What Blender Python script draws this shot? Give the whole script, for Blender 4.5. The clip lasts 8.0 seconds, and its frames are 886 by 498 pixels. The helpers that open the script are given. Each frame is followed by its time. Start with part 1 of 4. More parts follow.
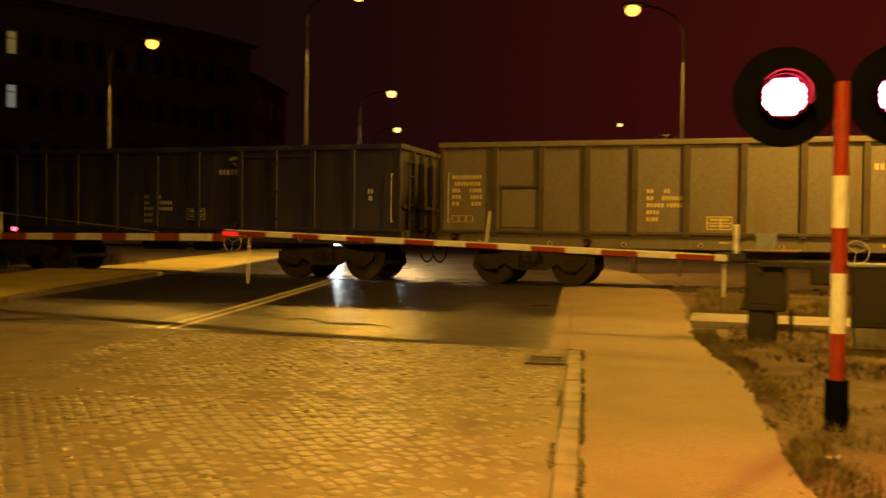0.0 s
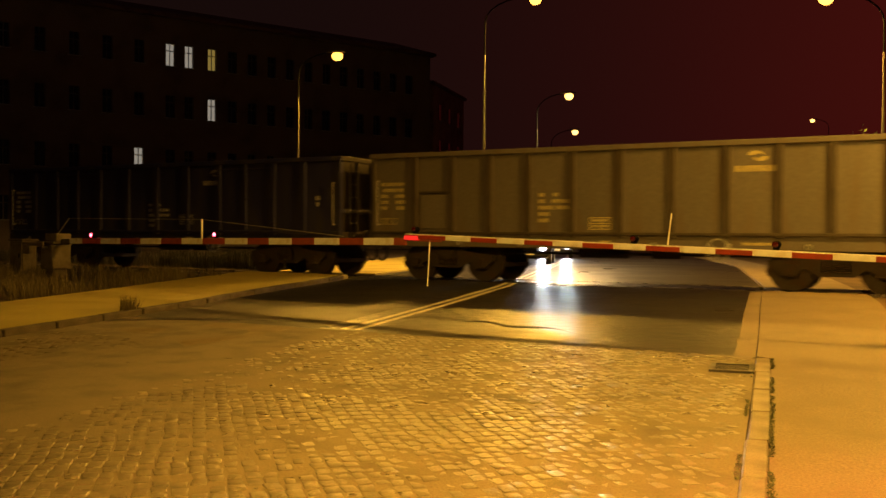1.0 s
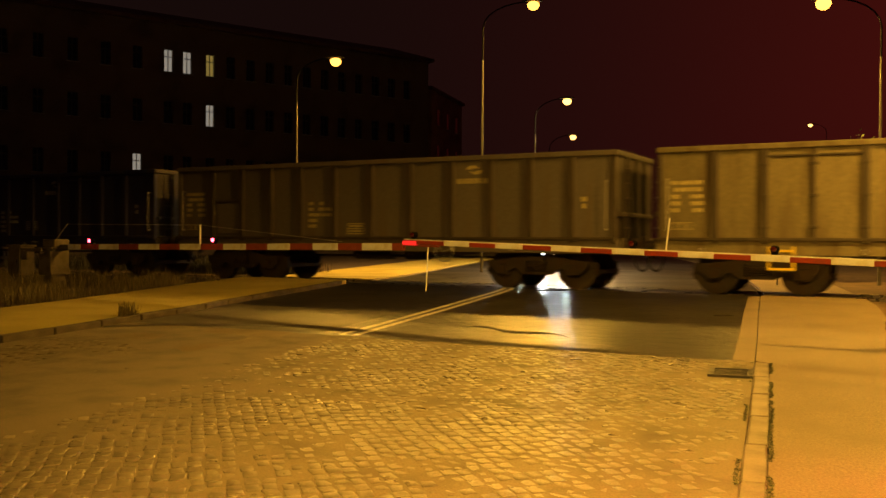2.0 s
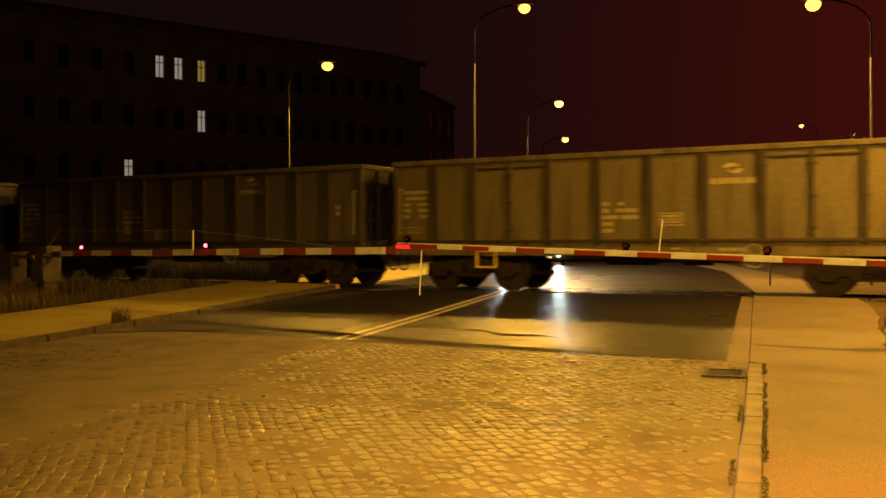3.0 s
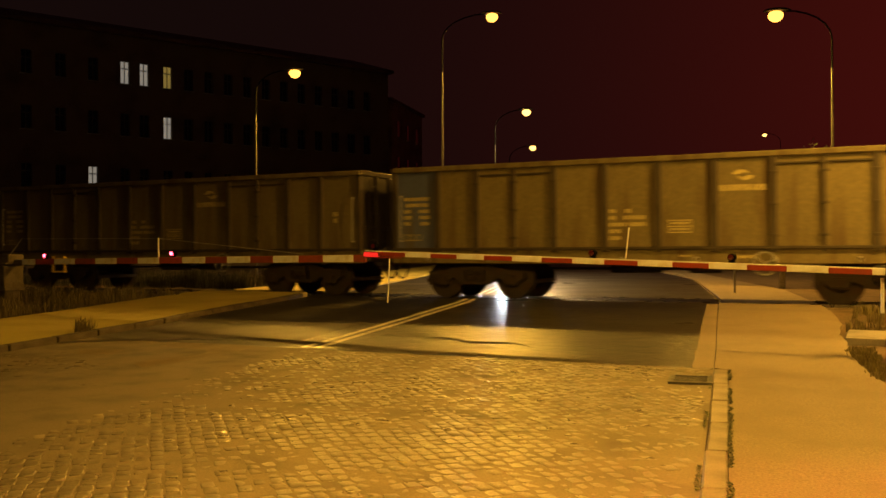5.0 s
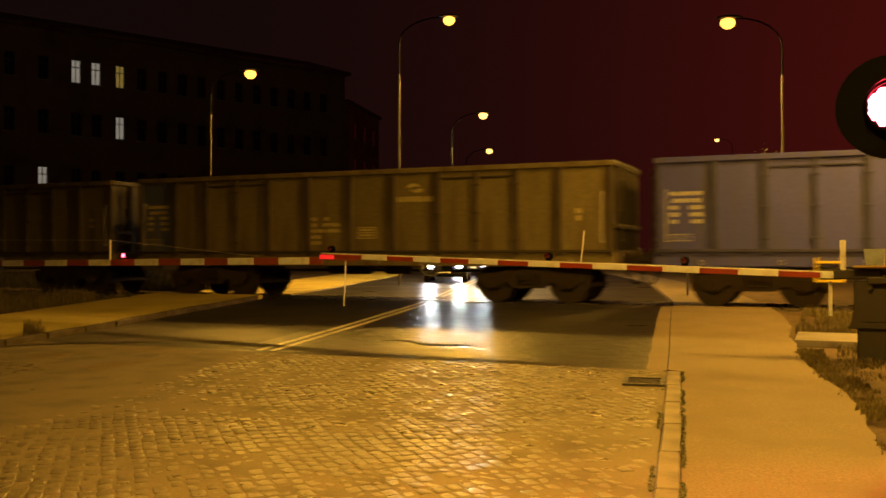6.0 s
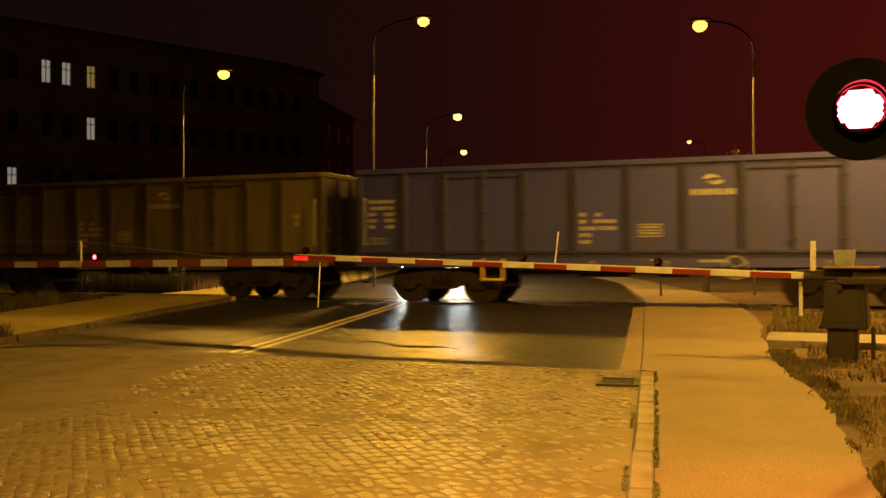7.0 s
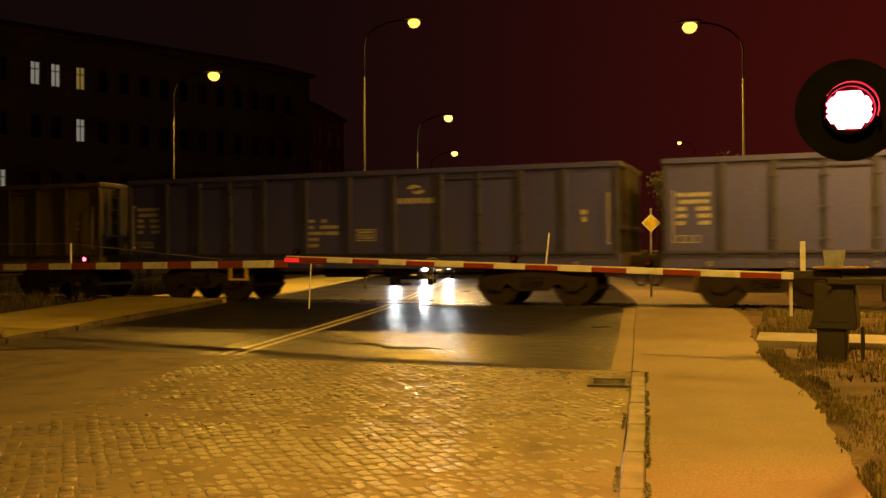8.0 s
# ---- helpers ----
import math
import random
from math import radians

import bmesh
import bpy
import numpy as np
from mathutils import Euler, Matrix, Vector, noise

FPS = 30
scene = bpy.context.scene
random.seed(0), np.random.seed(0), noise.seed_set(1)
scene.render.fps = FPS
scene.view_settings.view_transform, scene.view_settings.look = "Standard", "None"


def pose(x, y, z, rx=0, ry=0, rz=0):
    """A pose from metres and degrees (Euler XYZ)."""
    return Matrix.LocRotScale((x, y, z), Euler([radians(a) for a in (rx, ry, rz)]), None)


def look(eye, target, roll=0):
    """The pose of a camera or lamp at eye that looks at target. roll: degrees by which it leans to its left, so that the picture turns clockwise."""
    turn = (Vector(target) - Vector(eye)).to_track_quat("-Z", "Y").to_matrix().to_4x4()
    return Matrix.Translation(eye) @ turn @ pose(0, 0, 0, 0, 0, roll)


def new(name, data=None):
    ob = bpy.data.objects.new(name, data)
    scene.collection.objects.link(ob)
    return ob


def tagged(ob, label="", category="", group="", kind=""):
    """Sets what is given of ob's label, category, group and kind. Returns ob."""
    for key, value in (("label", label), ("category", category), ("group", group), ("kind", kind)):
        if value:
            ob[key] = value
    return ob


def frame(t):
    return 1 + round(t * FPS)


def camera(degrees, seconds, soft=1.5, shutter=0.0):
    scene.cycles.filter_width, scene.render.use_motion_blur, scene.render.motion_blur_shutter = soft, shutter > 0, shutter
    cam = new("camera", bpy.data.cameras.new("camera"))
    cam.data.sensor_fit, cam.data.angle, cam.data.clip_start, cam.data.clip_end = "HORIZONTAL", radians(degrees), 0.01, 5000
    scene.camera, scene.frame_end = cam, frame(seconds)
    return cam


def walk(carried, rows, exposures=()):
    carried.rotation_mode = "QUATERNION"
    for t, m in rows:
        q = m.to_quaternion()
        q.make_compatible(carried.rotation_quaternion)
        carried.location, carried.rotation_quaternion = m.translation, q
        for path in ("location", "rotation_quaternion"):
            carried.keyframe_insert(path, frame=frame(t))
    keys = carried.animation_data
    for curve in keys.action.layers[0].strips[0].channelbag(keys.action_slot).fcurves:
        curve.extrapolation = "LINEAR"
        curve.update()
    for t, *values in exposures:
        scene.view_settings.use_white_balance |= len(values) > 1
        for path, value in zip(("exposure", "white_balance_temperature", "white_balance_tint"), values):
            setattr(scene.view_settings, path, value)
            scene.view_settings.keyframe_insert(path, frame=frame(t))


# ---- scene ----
cam = camera(51.0, 8.0, soft=1.5, shutter=0.55)
walk(cam, [
    (0.0, pose(0, 0, 1.45, 89.10, -0.77, 17.21)),
    (0.2, pose(0, 0, 1.45, 89.11, -0.62, 19.85)),
    (0.5, pose(0, 0, 1.45, 89.13, -0.47, 24.12)),
    (1.0, pose(0, 0, 1.45, 89.20, -0.44, 28.14)),
    (1.5, pose(0, 0, 1.45, 89.41, -0.47, 28.14)),
    (3.0, pose(0, 0, 1.45, 89.73, 0.16, 27.63)),
    (3.5, pose(0, 0, 1.45, 89.96, 0.24, 27.14)),
    (4.0, pose(0, 0, 1.45, 90.11, 0.24, 26.07)),
    (4.5, pose(0, 0, 1.45, 90.17, 0.22, 25.81)),
    (4.7, pose(0, 0, 1.45, 90.19, 0.22, 25.74)),
    (5.8, pose(0, 0, 1.45, 90.30, 0.17, 24.40)),
    (6.0, pose(0, 0, 1.45, 90.36, 0.08, 22.98)),
    (6.5, pose(0, 0, 1.45, 90.36, 0.08, 22.25)),
    (7.0, pose(0, 0, 1.45, 90.43, 0.14, 21.41)),
    (7.5, pose(0, 0, 1.45, 90.45, 0.26, 20.91)),
    (8.0, pose(0, 0, 1.45, 90.51, 0.28, 20.86))],
    [(0.0, -0.1), (0.5, -0.08), (1.0, 0.26), (1.5, 0.24), (3.0, 0.15), (3.5, 0.1), (4.5, 0.08), (6.0, 0.0), (6.5, -0.05), (7.0, 0.1), (7.5, -0.02), (8.0, -0.14)])

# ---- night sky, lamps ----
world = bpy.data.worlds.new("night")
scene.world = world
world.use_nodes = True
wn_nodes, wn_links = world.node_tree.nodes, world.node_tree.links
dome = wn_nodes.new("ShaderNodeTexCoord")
toward = wn_nodes.new("ShaderNodeVectorMath")      # red gradient put into the sky, stands in for the signal's lens glare
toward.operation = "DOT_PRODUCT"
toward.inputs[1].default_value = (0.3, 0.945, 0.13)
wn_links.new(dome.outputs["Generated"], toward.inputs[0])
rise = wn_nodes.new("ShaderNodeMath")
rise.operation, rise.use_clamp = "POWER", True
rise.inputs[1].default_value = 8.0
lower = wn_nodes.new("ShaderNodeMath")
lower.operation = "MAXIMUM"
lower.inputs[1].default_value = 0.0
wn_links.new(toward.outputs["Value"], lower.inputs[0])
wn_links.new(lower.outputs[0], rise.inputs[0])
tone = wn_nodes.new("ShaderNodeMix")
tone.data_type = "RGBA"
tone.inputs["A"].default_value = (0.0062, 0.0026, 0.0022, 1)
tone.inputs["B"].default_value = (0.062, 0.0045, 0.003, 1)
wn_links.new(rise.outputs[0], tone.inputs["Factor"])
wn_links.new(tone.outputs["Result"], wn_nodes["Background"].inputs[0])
SODIUM = (1.0, 0.49, 0.055)
PALE = (1.0, 0.62, 0.24)
STREET = 4200.0      # watts of one street lamp
NEARSIDE_FILL = 10000.0     # unseen lamps on the near side of the line, added as fill
HEADLIGHT = 320.0
SIGNAL_RED = 28.0


# ---- materials ----
def mat(name, color, rough=0.6, metal=0.0, vary=0.25, fine=60.0, coarse=2.0, bump=0.15, stain=None, rough_vary=0.12, tint=0.0, wave=0.0, spec=0.5, streak=False):
    """A procedural surface: grain and stains at two scales, bump, uneven gloss."""
    m = bpy.data.materials.new(name)
    m.use_nodes = True
    nt = m.node_tree
    n, l = nt.nodes, nt.links
    b = n["Principled BSDF"]
    tc = n.new("ShaderNodeTexCoord")
    a = n.new("ShaderNodeTexNoise")
    a.inputs["Scale"].default_value, a.inputs["Detail"].default_value = fine, 4
    c = n.new("ShaderNodeTexNoise")
    c.inputs["Scale"].default_value, c.inputs["Detail"].default_value = coarse, 6
    l.new(tc.outputs["Object"], a.inputs["Vector"])
    if streak:
        mp = n.new("ShaderNodeMapping")
        mp.inputs["Scale"].default_value = (3.2, 3.2, 0.45)
        oi0 = n.new("ShaderNodeObjectInfo")
        l.new(oi0.outputs["Random"], mp.inputs["Location"])
        l.new(tc.outputs["Object"], mp.inputs["Vector"])
        l.new(mp.outputs["Vector"], c.inputs["Vector"])
    else:
        l.new(tc.outputs["Object"], c.inputs["Vector"])
    r = n.new("ShaderNodeValToRGB")
    r.color_ramp.elements[0].position, r.color_ramp.elements[1].position = 0.3, 0.7
    r.color_ramp.elements[0].color = (*[v * (1 - vary) for v in color], 1)
    r.color_ramp.elements[1].color = (*[min(1, v * (1 + vary)) for v in color], 1)
    l.new(a.outputs["Fac"], r.inputs["Fac"])
    mx = n.new("ShaderNodeMix")
    mx.data_type = "RGBA"
    s = n.new("ShaderNodeMapRange")
    s.inputs["From Min"].default_value, s.inputs["From Max"].default_value = 0.48, 0.72
    l.new(c.outputs["Fac"], s.inputs["Value"])
    l.new(s.outputs["Result"], mx.inputs["Factor"])
    l.new(r.outputs["Color"], mx.inputs["A"])
    mx.inputs["B"].default_value = (*(stain or [v * 0.6 for v in color]), 1)
    out = mx.outputs["Result"]
    if tint:
        oi = n.new("ShaderNodeObjectInfo")
        ge = n.new("ShaderNodeNewGeometry")
        ad = n.new("ShaderNodeMath")
        ad.operation = "ADD"
        l.new(oi.outputs["Random"], ad.inputs[0])
        l.new(ge.outputs["Random Per Island"], ad.inputs[1])
        fr = n.new("ShaderNodeMath")
        fr.operation = "FRACT"
        l.new(ad.outputs[0], fr.inputs[0])
        mr = n.new("ShaderNodeMapRange")
        mr.inputs["To Min"].default_value, mr.inputs["To Max"].default_value = 1 - tint, 1 + tint
        l.new(fr.outputs[0], mr.inputs["Value"])
        hs = n.new("ShaderNodeHueSaturation")
        l.new(mr.outputs["Result"], hs.inputs["Value"])
        l.new(out, hs.inputs["Color"])
        out = hs.outputs["Color"]
    l.new(out, b.inputs["Base Color"])
    rr = n.new("ShaderNodeMapRange")
    b.inputs["Specular IOR Level"].default_value = spec
    rr.inputs["From Min"].default_value, rr.inputs["From Max"].default_value = 0.3, 0.7
    rr.inputs["To Min"].default_value, rr.inputs["To Max"].default_value = max(0.03, rough - rough_vary), min(1, rough + rough_vary)
    l.new(c.outputs["Fac"], rr.inputs["Value"])
    l.new(rr.outputs["Result"], b.inputs["Roughness"])
    b.inputs["Metallic"].default_value = metal
    if bump:
        bp = n.new("ShaderNodeBump")
        bp.inputs["Strength"].default_value, bp.inputs["Distance"].default_value = bump, 0.01
        l.new(a.outputs["Fac"], bp.inputs["Height"])
        if wave:
            wv = n.new("ShaderNodeTexNoise")
            wv.inputs["Scale"].default_value, wv.inputs["Detail"].default_value = 4.0, 3
            l.new(tc.outputs["Object"], wv.inputs["Vector"])
            b2 = n.new("ShaderNodeBump")
            b2.inputs["Strength"].default_value, b2.inputs["Distance"].default_value = wave, 0.035
            l.new(wv.outputs["Fac"], b2.inputs["Height"])
            l.new(b2.outputs["Normal"], bp.inputs["Normal"])
        l.new(bp.outputs["Normal"], b.inputs["Normal"])
    return m


def glow(name, color, strength):
    m = bpy.data.materials.new(name)
    m.use_nodes = True
    b = m.node_tree.nodes["Principled BSDF"]
    b.inputs["Base Color"].default_value = (*[min(0.8, c) for c in color], 1)
    b.inputs["Emission Color"].default_value = (*color, 1)
    b.inputs["Emission Strength"].default_value = strength
    return m


M = dict(
    soil=mat("soil", (0.1, 0.065, 0.032), 0.9, vary=0.45, fine=26, coarse=1.6, bump=0.9, stain=(0.055, 0.04, 0.02)),
    asphalt=mat("wet_asphalt", (0.028, 0.026, 0.024), 0.35, vary=0.35, fine=110, coarse=0.45, bump=0.25, rough_vary=0.08, stain=(0.02, 0.02, 0.02), wave=0.9),
    patch=mat("lighter_asphalt", (0.085, 0.078, 0.06), 0.56, vary=0.35, fine=90, coarse=0.6, bump=0.25, rough_vary=0.12),
    strip=mat("grey_asphalt", (0.045, 0.041, 0.033), 0.44, vary=0.35, fine=90, coarse=0.8, bump=0.3, rough_vary=0.1, wave=0.6),
    weed=mat("shaded_weeds", (0.03, 0.028, 0.012), 0.8, vary=0.4, fine=5, coarse=0.6, bump=0.0, tint=0.3),
    walk=mat("pale_asphalt", (0.19, 0.15, 0.09), 0.8, rough_vary=0.05, vary=0.3, fine=60, coarse=1.3, bump=0.35, stain=(0.165, 0.129, 0.076)),
    # Left pavement: yellow lamplight is put into the asphalt's colour
    paled=mat("lamplit_paving", (0.46, 0.39, 0.075), 0.75, vary=0.22, fine=70, coarse=0.6, bump=0.3, stain=(0.33, 0.27, 0.055)),
    flag=mat("concrete", (0.27, 0.25, 0.23), 0.7, vary=0.2, fine=50, coarse=1.5, bump=0.2, tint=0.12),
    kerb=mat("granite_kerb", (0.21, 0.175, 0.12), 0.55, vary=0.25, fine=90, coarse=3, bump=0.25, tint=0.15),
    # Left kerb: the shade on its face is put into the stone colour
    kerbshade=mat("shaded_kerb", (0.085, 0.066, 0.038), 0.7, vary=0.3, fine=60, coarse=3, bump=0.3, tint=0.2),
    # Wagon ends: their lack of light is put into this dark colour
    endshade=mat("shaded_end_paint", (0.03, 0.023, 0.016), 0.7, vary=0.3, fine=25, coarse=1.5, bump=0.15, streak=True),
    # Emission stands for red lamplight falling on the boom's tip
    tipglow=glow("red_tip_glow", (1.0, 0.03, 0.025), 0.65),
    cobble=mat("granite_cobble", (0.2, 0.174, 0.115), 0.41, vary=0.28, fine=55, coarse=6, bump=0.4, tint=0.1, rough_vary=0.2),
    cobbleb=mat("darker_cobble", (0.125, 0.094, 0.04), 0.55, vary=0.28, fine=55, coarse=3, bump=0.25, tint=0.15, rough_vary=0.12),
    faded=mat("faded_line", (0.27, 0.23, 0.15), 0.5, vary=0.3, fine=40, coarse=7, bump=0.15, stain=(0.25, 0.205, 0.14), tint=0.25),
    silt=mat("silt", (0.165, 0.122, 0.047), 0.6, vary=0.3, fine=30, coarse=1.2, bump=0.5, stain=(0.115, 0.083, 0.03)),
    ballast=mat("ballast_stone", (0.13, 0.11, 0.09), 0.85, vary=0.5, fine=22, coarse=2, bump=1.0),
    joint=mat("joint_sand", (0.19, 0.158, 0.098), 0.85, fine=70, coarse=2, bump=0.5),
    paint=mat("road_paint", (0.74, 0.71, 0.62), 0.45, vary=0.15, fine=60, coarse=9, bump=0.15, stain=(0.3, 0.28, 0.23)),
    steel=mat("worn_steel", (0.35, 0.33, 0.3), 0.3, 0.9, fine=90, coarse=4, bump=0.05),
    iron=mat("cast_iron", (0.05, 0.045, 0.04), 0.5, 0.5, fine=80, coarse=6, bump=0.2),
    galv=mat("galvanised_steel", (0.4, 0.4, 0.4), 0.45, 0.6, vary=0.12, fine=40, coarse=5, bump=0.05),
    mossy=mat("weathered_housing", (0.12, 0.1, 0.07), 0.8, vary=0.25, fine=40, coarse=4, bump=0.2, stain=(0.07, 0.06, 0.035)),
    polegrey=mat("street_pole_paint", (0.09, 0.083, 0.07), 0.7, vary=0.15, fine=60, coarse=3, bump=0.15),
    concrete=mat("pole_concrete", (0.22, 0.2, 0.17), 0.75, vary=0.15, fine=60, coarse=3, bump=0.15),
    white=mat("white_paint", (0.74, 0.77, 0.82), 0.4, vary=0.06, fine=30, coarse=7, bump=0.03, stain=(0.6, 0.57, 0.5)),
    red=mat("red_paint", (0.29, 0.034, 0.012), 0.4, vary=0.1, fine=30, coarse=7, bump=0.03, stain=(0.22, 0.03, 0.015)),
    # Left boom's red shifted to orange: yellow lamplight put into the colour
    brickred=mat("lamplit_red_paint", (0.27, 0.055, 0.018), 0.5, vary=0.12, fine=30, coarse=7, bump=0.03, stain=(0.22, 0.05, 0.02)),
    redlens=mat("dark_red_lens", (0.07, 0.006, 0.004), 0.3, vary=0.1, fine=40, coarse=8, bump=0.02),
    black=mat("black_paint", (0.003, 0.003, 0.003), 0.95, vary=0.2, fine=40, coarse=5, bump=0.05, spec=0.03),
    grey=mat("grey_paint", (0.28, 0.33, 0.42), 0.5, vary=0.08, fine=30, coarse=4, bump=0.04),
    drive=mat("dark_drive_paint", (0.02, 0.017, 0.012), 0.6, vary=0.15, fine=30, coarse=4, bump=0.06, stain=(0.03, 0.022, 0.015)),
    dull=mat("dull_yellow", (0.3, 0.2, 0.05), 0.6, vary=0.2, fine=30, coarse=5, bump=0.05, stain=(0.15, 0.1, 0.03)),
    yellow=mat("yellow_sign", (0.75, 0.58, 0.03), 0.4, vary=0.05, fine=30, coarse=5, bump=0.0),
    bogie=mat("sooty_bogie", (0.042, 0.032, 0.021), 0.75, 0.1, vary=0.35, fine=45, coarse=4, bump=0.3, stain=(0.06, 0.035, 0.018)),
    rail=mat("rusty_rail", (0.13, 0.075, 0.045), 0.6, 0.4, vary=0.3, fine=70, coarse=5, bump=0.2),
    navy=mat("navy_wagon_paint", (0.02, 0.021, 0.085), 0.5, vary=0.15, fine=18, coarse=1.1, bump=0.08, stain=(0.05, 0.045, 0.04), streak=True, tint=0.1),
    blue=mat("blue_wagon_paint", (0.048, 0.052, 0.32), 0.5, vary=0.15, fine=18, coarse=1.1, bump=0.08, stain=(0.06, 0.06, 0.15), streak=True, tint=0.1),
    taupe=mat("grey_wagon_paint", (0.112, 0.1, 0.09), 0.6, vary=0.15, fine=18, coarse=1.0, bump=0.1, stain=(0.11, 0.085, 0.06), streak=True, tint=0.1),
    olive=mat("brown_wagon_paint", (0.155, 0.132, 0.07), 0.6, vary=0.18, fine=18, coarse=1.0, bump=0.1, stain=(0.09, 0.065, 0.035), streak=True, tint=0.1),
    umber=mat("rust_wagon_paint", (0.155, 0.128, 0.058), 0.62, vary=0.2, fine=18, coarse=1.0, bump=0.12, stain=(0.09, 0.06, 0.03), streak=True, tint=0.1),
    slate=mat("slate_wagon_paint", (0.085, 0.105, 0.22), 0.55, vary=0.15, fine=18, coarse=1.0, bump=0.1, stain=(0.1, 0.085, 0.07), streak=True, tint=0.1),
    darkened=mat("darkened_paint", (0.045, 0.034, 0.022), 0.6, vary=0.2, fine=25, coarse=2, bump=0.1),
    deep=mat("deep_blue_paint", (0.026, 0.028, 0.11), 0.5, vary=0.2, fine=25, coarse=2, bump=0.08),
    mark=mat("stencil_paint", (0.47, 0.41, 0.18), 0.55, vary=0.15, fine=40, coarse=8, bump=0.0),
    markw=mat("white_stencil", (0.42, 0.42, 0.4), 0.55, vary=0.15, fine=40, coarse=8, bump=0.0),
    grass=mat("dry_grass", (0.12, 0.1, 0.035), 0.7, vary=0.4, fine=5, coarse=0.6, bump=0.0, stain=(0.12, 0.1, 0.045), tint=0.35),
    leaf=mat("leaves", (0.075, 0.085, 0.025), 0.6, vary=0.4, fine=6, coarse=0.8, bump=0.0, tint=0.35),
    bark=mat("bark", (0.09, 0.07, 0.05), 0.85, vary=0.3, fine=25, coarse=3, bump=0.5),
    wall=mat("dark_render", (0.11, 0.08, 0.055), 0.85, vary=0.2, fine=12, coarse=0.5, bump=0.2),
    brick=mat("brick_gable", (0.2, 0.11, 0.06), 0.85, vary=0.35, fine=9, coarse=0.7, bump=0.3),
    roof=mat("roof_tile", (0.1, 0.05, 0.035), 0.8, vary=0.3, fine=10, coarse=1, bump=0.4),
    car=mat("black_car_paint", (0.02, 0.021, 0.024), 0.18, 0.2, vary=0.05, fine=20, coarse=2, bump=0.0),
    rubber=mat("rubber", (0.02, 0.02, 0.02), 0.8, vary=0.2, fine=60, coarse=6, bump=0.1),
    cream=mat("cream_curtain", (0.6, 0.52, 0.38), 0.8, vary=0.1, fine=20, coarse=3, bump=0.0),
    bulb=glow("sodium_lamp", (1.0, 0.44, 0.06), 3.6),
    bulbfar=glow("pale_lamp", (1.0, 0.55, 0.12), 3.6),
    redled=glow("red_led", (1.0, 0.035, 0.06), 450.0),
    redsmall=glow("red_boom_lamp", (1.0, 0.05, 0.09), 14.0),
    headlamp=glow("headlamp", (0.95, 0.97, 1.0), 330.0),
    lit=glow("lit_room", (0.62, 0.56, 0.46), 0.3),
    lity=glow("lit_yellow_room", (0.6, 0.42, 0.1), 0.26),
)
glass = bpy.data.materials.new("dark_glass")
glass.use_nodes = True
gb = glass.node_tree.nodes["Principled BSDF"]
gb.inputs["Base Color"].default_value, gb.inputs["Roughness"].default_value = (0.012, 0.013, 0.014, 1), 0.06
M["glass"] = glass


# ---- mesh helpers ----
def bm_box(bm, c, s, bevel=0.0, rot=None):
    r = bmesh.ops.create_cube(bm, size=1.0)
    vs = r["verts"]
    for v in vs:
        v.co = Vector((v.co.x * s[0], v.co.y * s[1], v.co.z * s[2]))
    if bevel:
        es = list({e for v in vs for e in v.link_edges})
        r2 = bmesh.ops.bevel(bm, geom=es, offset=bevel, segments=1, affect="EDGES", profile=0.5)
        vs = list({v for v in r2["verts"]} | {v for v in vs if v.is_valid})
    t = Matrix.Translation(c) @ (rot if rot else Matrix())
    for v in vs:
        v.co = t @ v.co
    return vs


def bm_rod(bm, a, b, r, seg=8, r2=None):
    a, b = Vector(a), Vector(b)
    m = Matrix.Translation((a + b) / 2) @ (b - a).to_track_quat("Z", "Y").to_matrix().to_4x4()
    bmesh.ops.create_cone(bm, cap_ends=True, segments=seg, radius1=r, radius2=r if r2 is None else r2, depth=(b - a).length, matrix=m)


def bm_prism(bm, outline, y0, y1):
    """Extrudes an outline of (x, z) from y0 to y1."""
    a = [bm.verts.new((x, y0, z)) for x, z in outline]
    b = [bm.verts.new((x, y1, z)) for x, z in outline]
    bm.faces.new(a)
    bm.faces.new(b[::-1])
    k = len(a)
    for i in range(k):
        bm.faces.new((a[i], b[i], b[(i + 1) % k], a[(i + 1) % k]))
    bmesh.ops.recalc_face_normals(bm, faces=bm.faces[:])


def finish(bm, name, material, smooth=False):
    me = bpy.data.meshes.new(name)
    bm.to_mesh(me)
    bm.free()
    me.materials.append(material)
    if smooth:
        me.polygons.foreach_set("use_smooth", [True] * len(me.polygons))
    return me


def part(name, bm, material, parent=None, label="", smooth=False, at=None):
    me = finish(bm, name, material, smooth) if isinstance(bm, bmesh.types.BMesh) else bm
    ob = new(name, me)
    if parent:
        ob.parent = parent
    if at is not None:
        ob.matrix_basis = at
    if label:
        ob["label"] = label
    return ob


def box_part(name, c, s, material, parent=None, bevel=0.0, label="", rot=None):
    bm = bmesh.new()
    bm_box(bm, (0, 0, 0), s, bevel)
    return part(name, bm, material, parent, label, at=Matrix.Translation(c) @ (rot if rot else Matrix()))


def rod_part(name, a, b, r, material, parent=None, seg=8, label="", r2=None):
    bm = bmesh.new()
    bm_rod(bm, a, b, r, seg, r2)
    return part(name, bm, material, parent, label, smooth=False)


def mesh_of(name, verts, faces, material, smooth=False):
    me = bpy.data.meshes.new(name)
    me.from_pydata(verts, [], faces)
    me.materials.append(material)
    if smooth:
        me.polygons.foreach_set("use_smooth", [True] * len(me.polygons))
    return me


# ---- the lie of the land: the road climbs to the line ----
RAIL = 0.32
SIDE = 20.2            # near side of the wagons
TRACK = SIDE + 1.45    # middle of the track


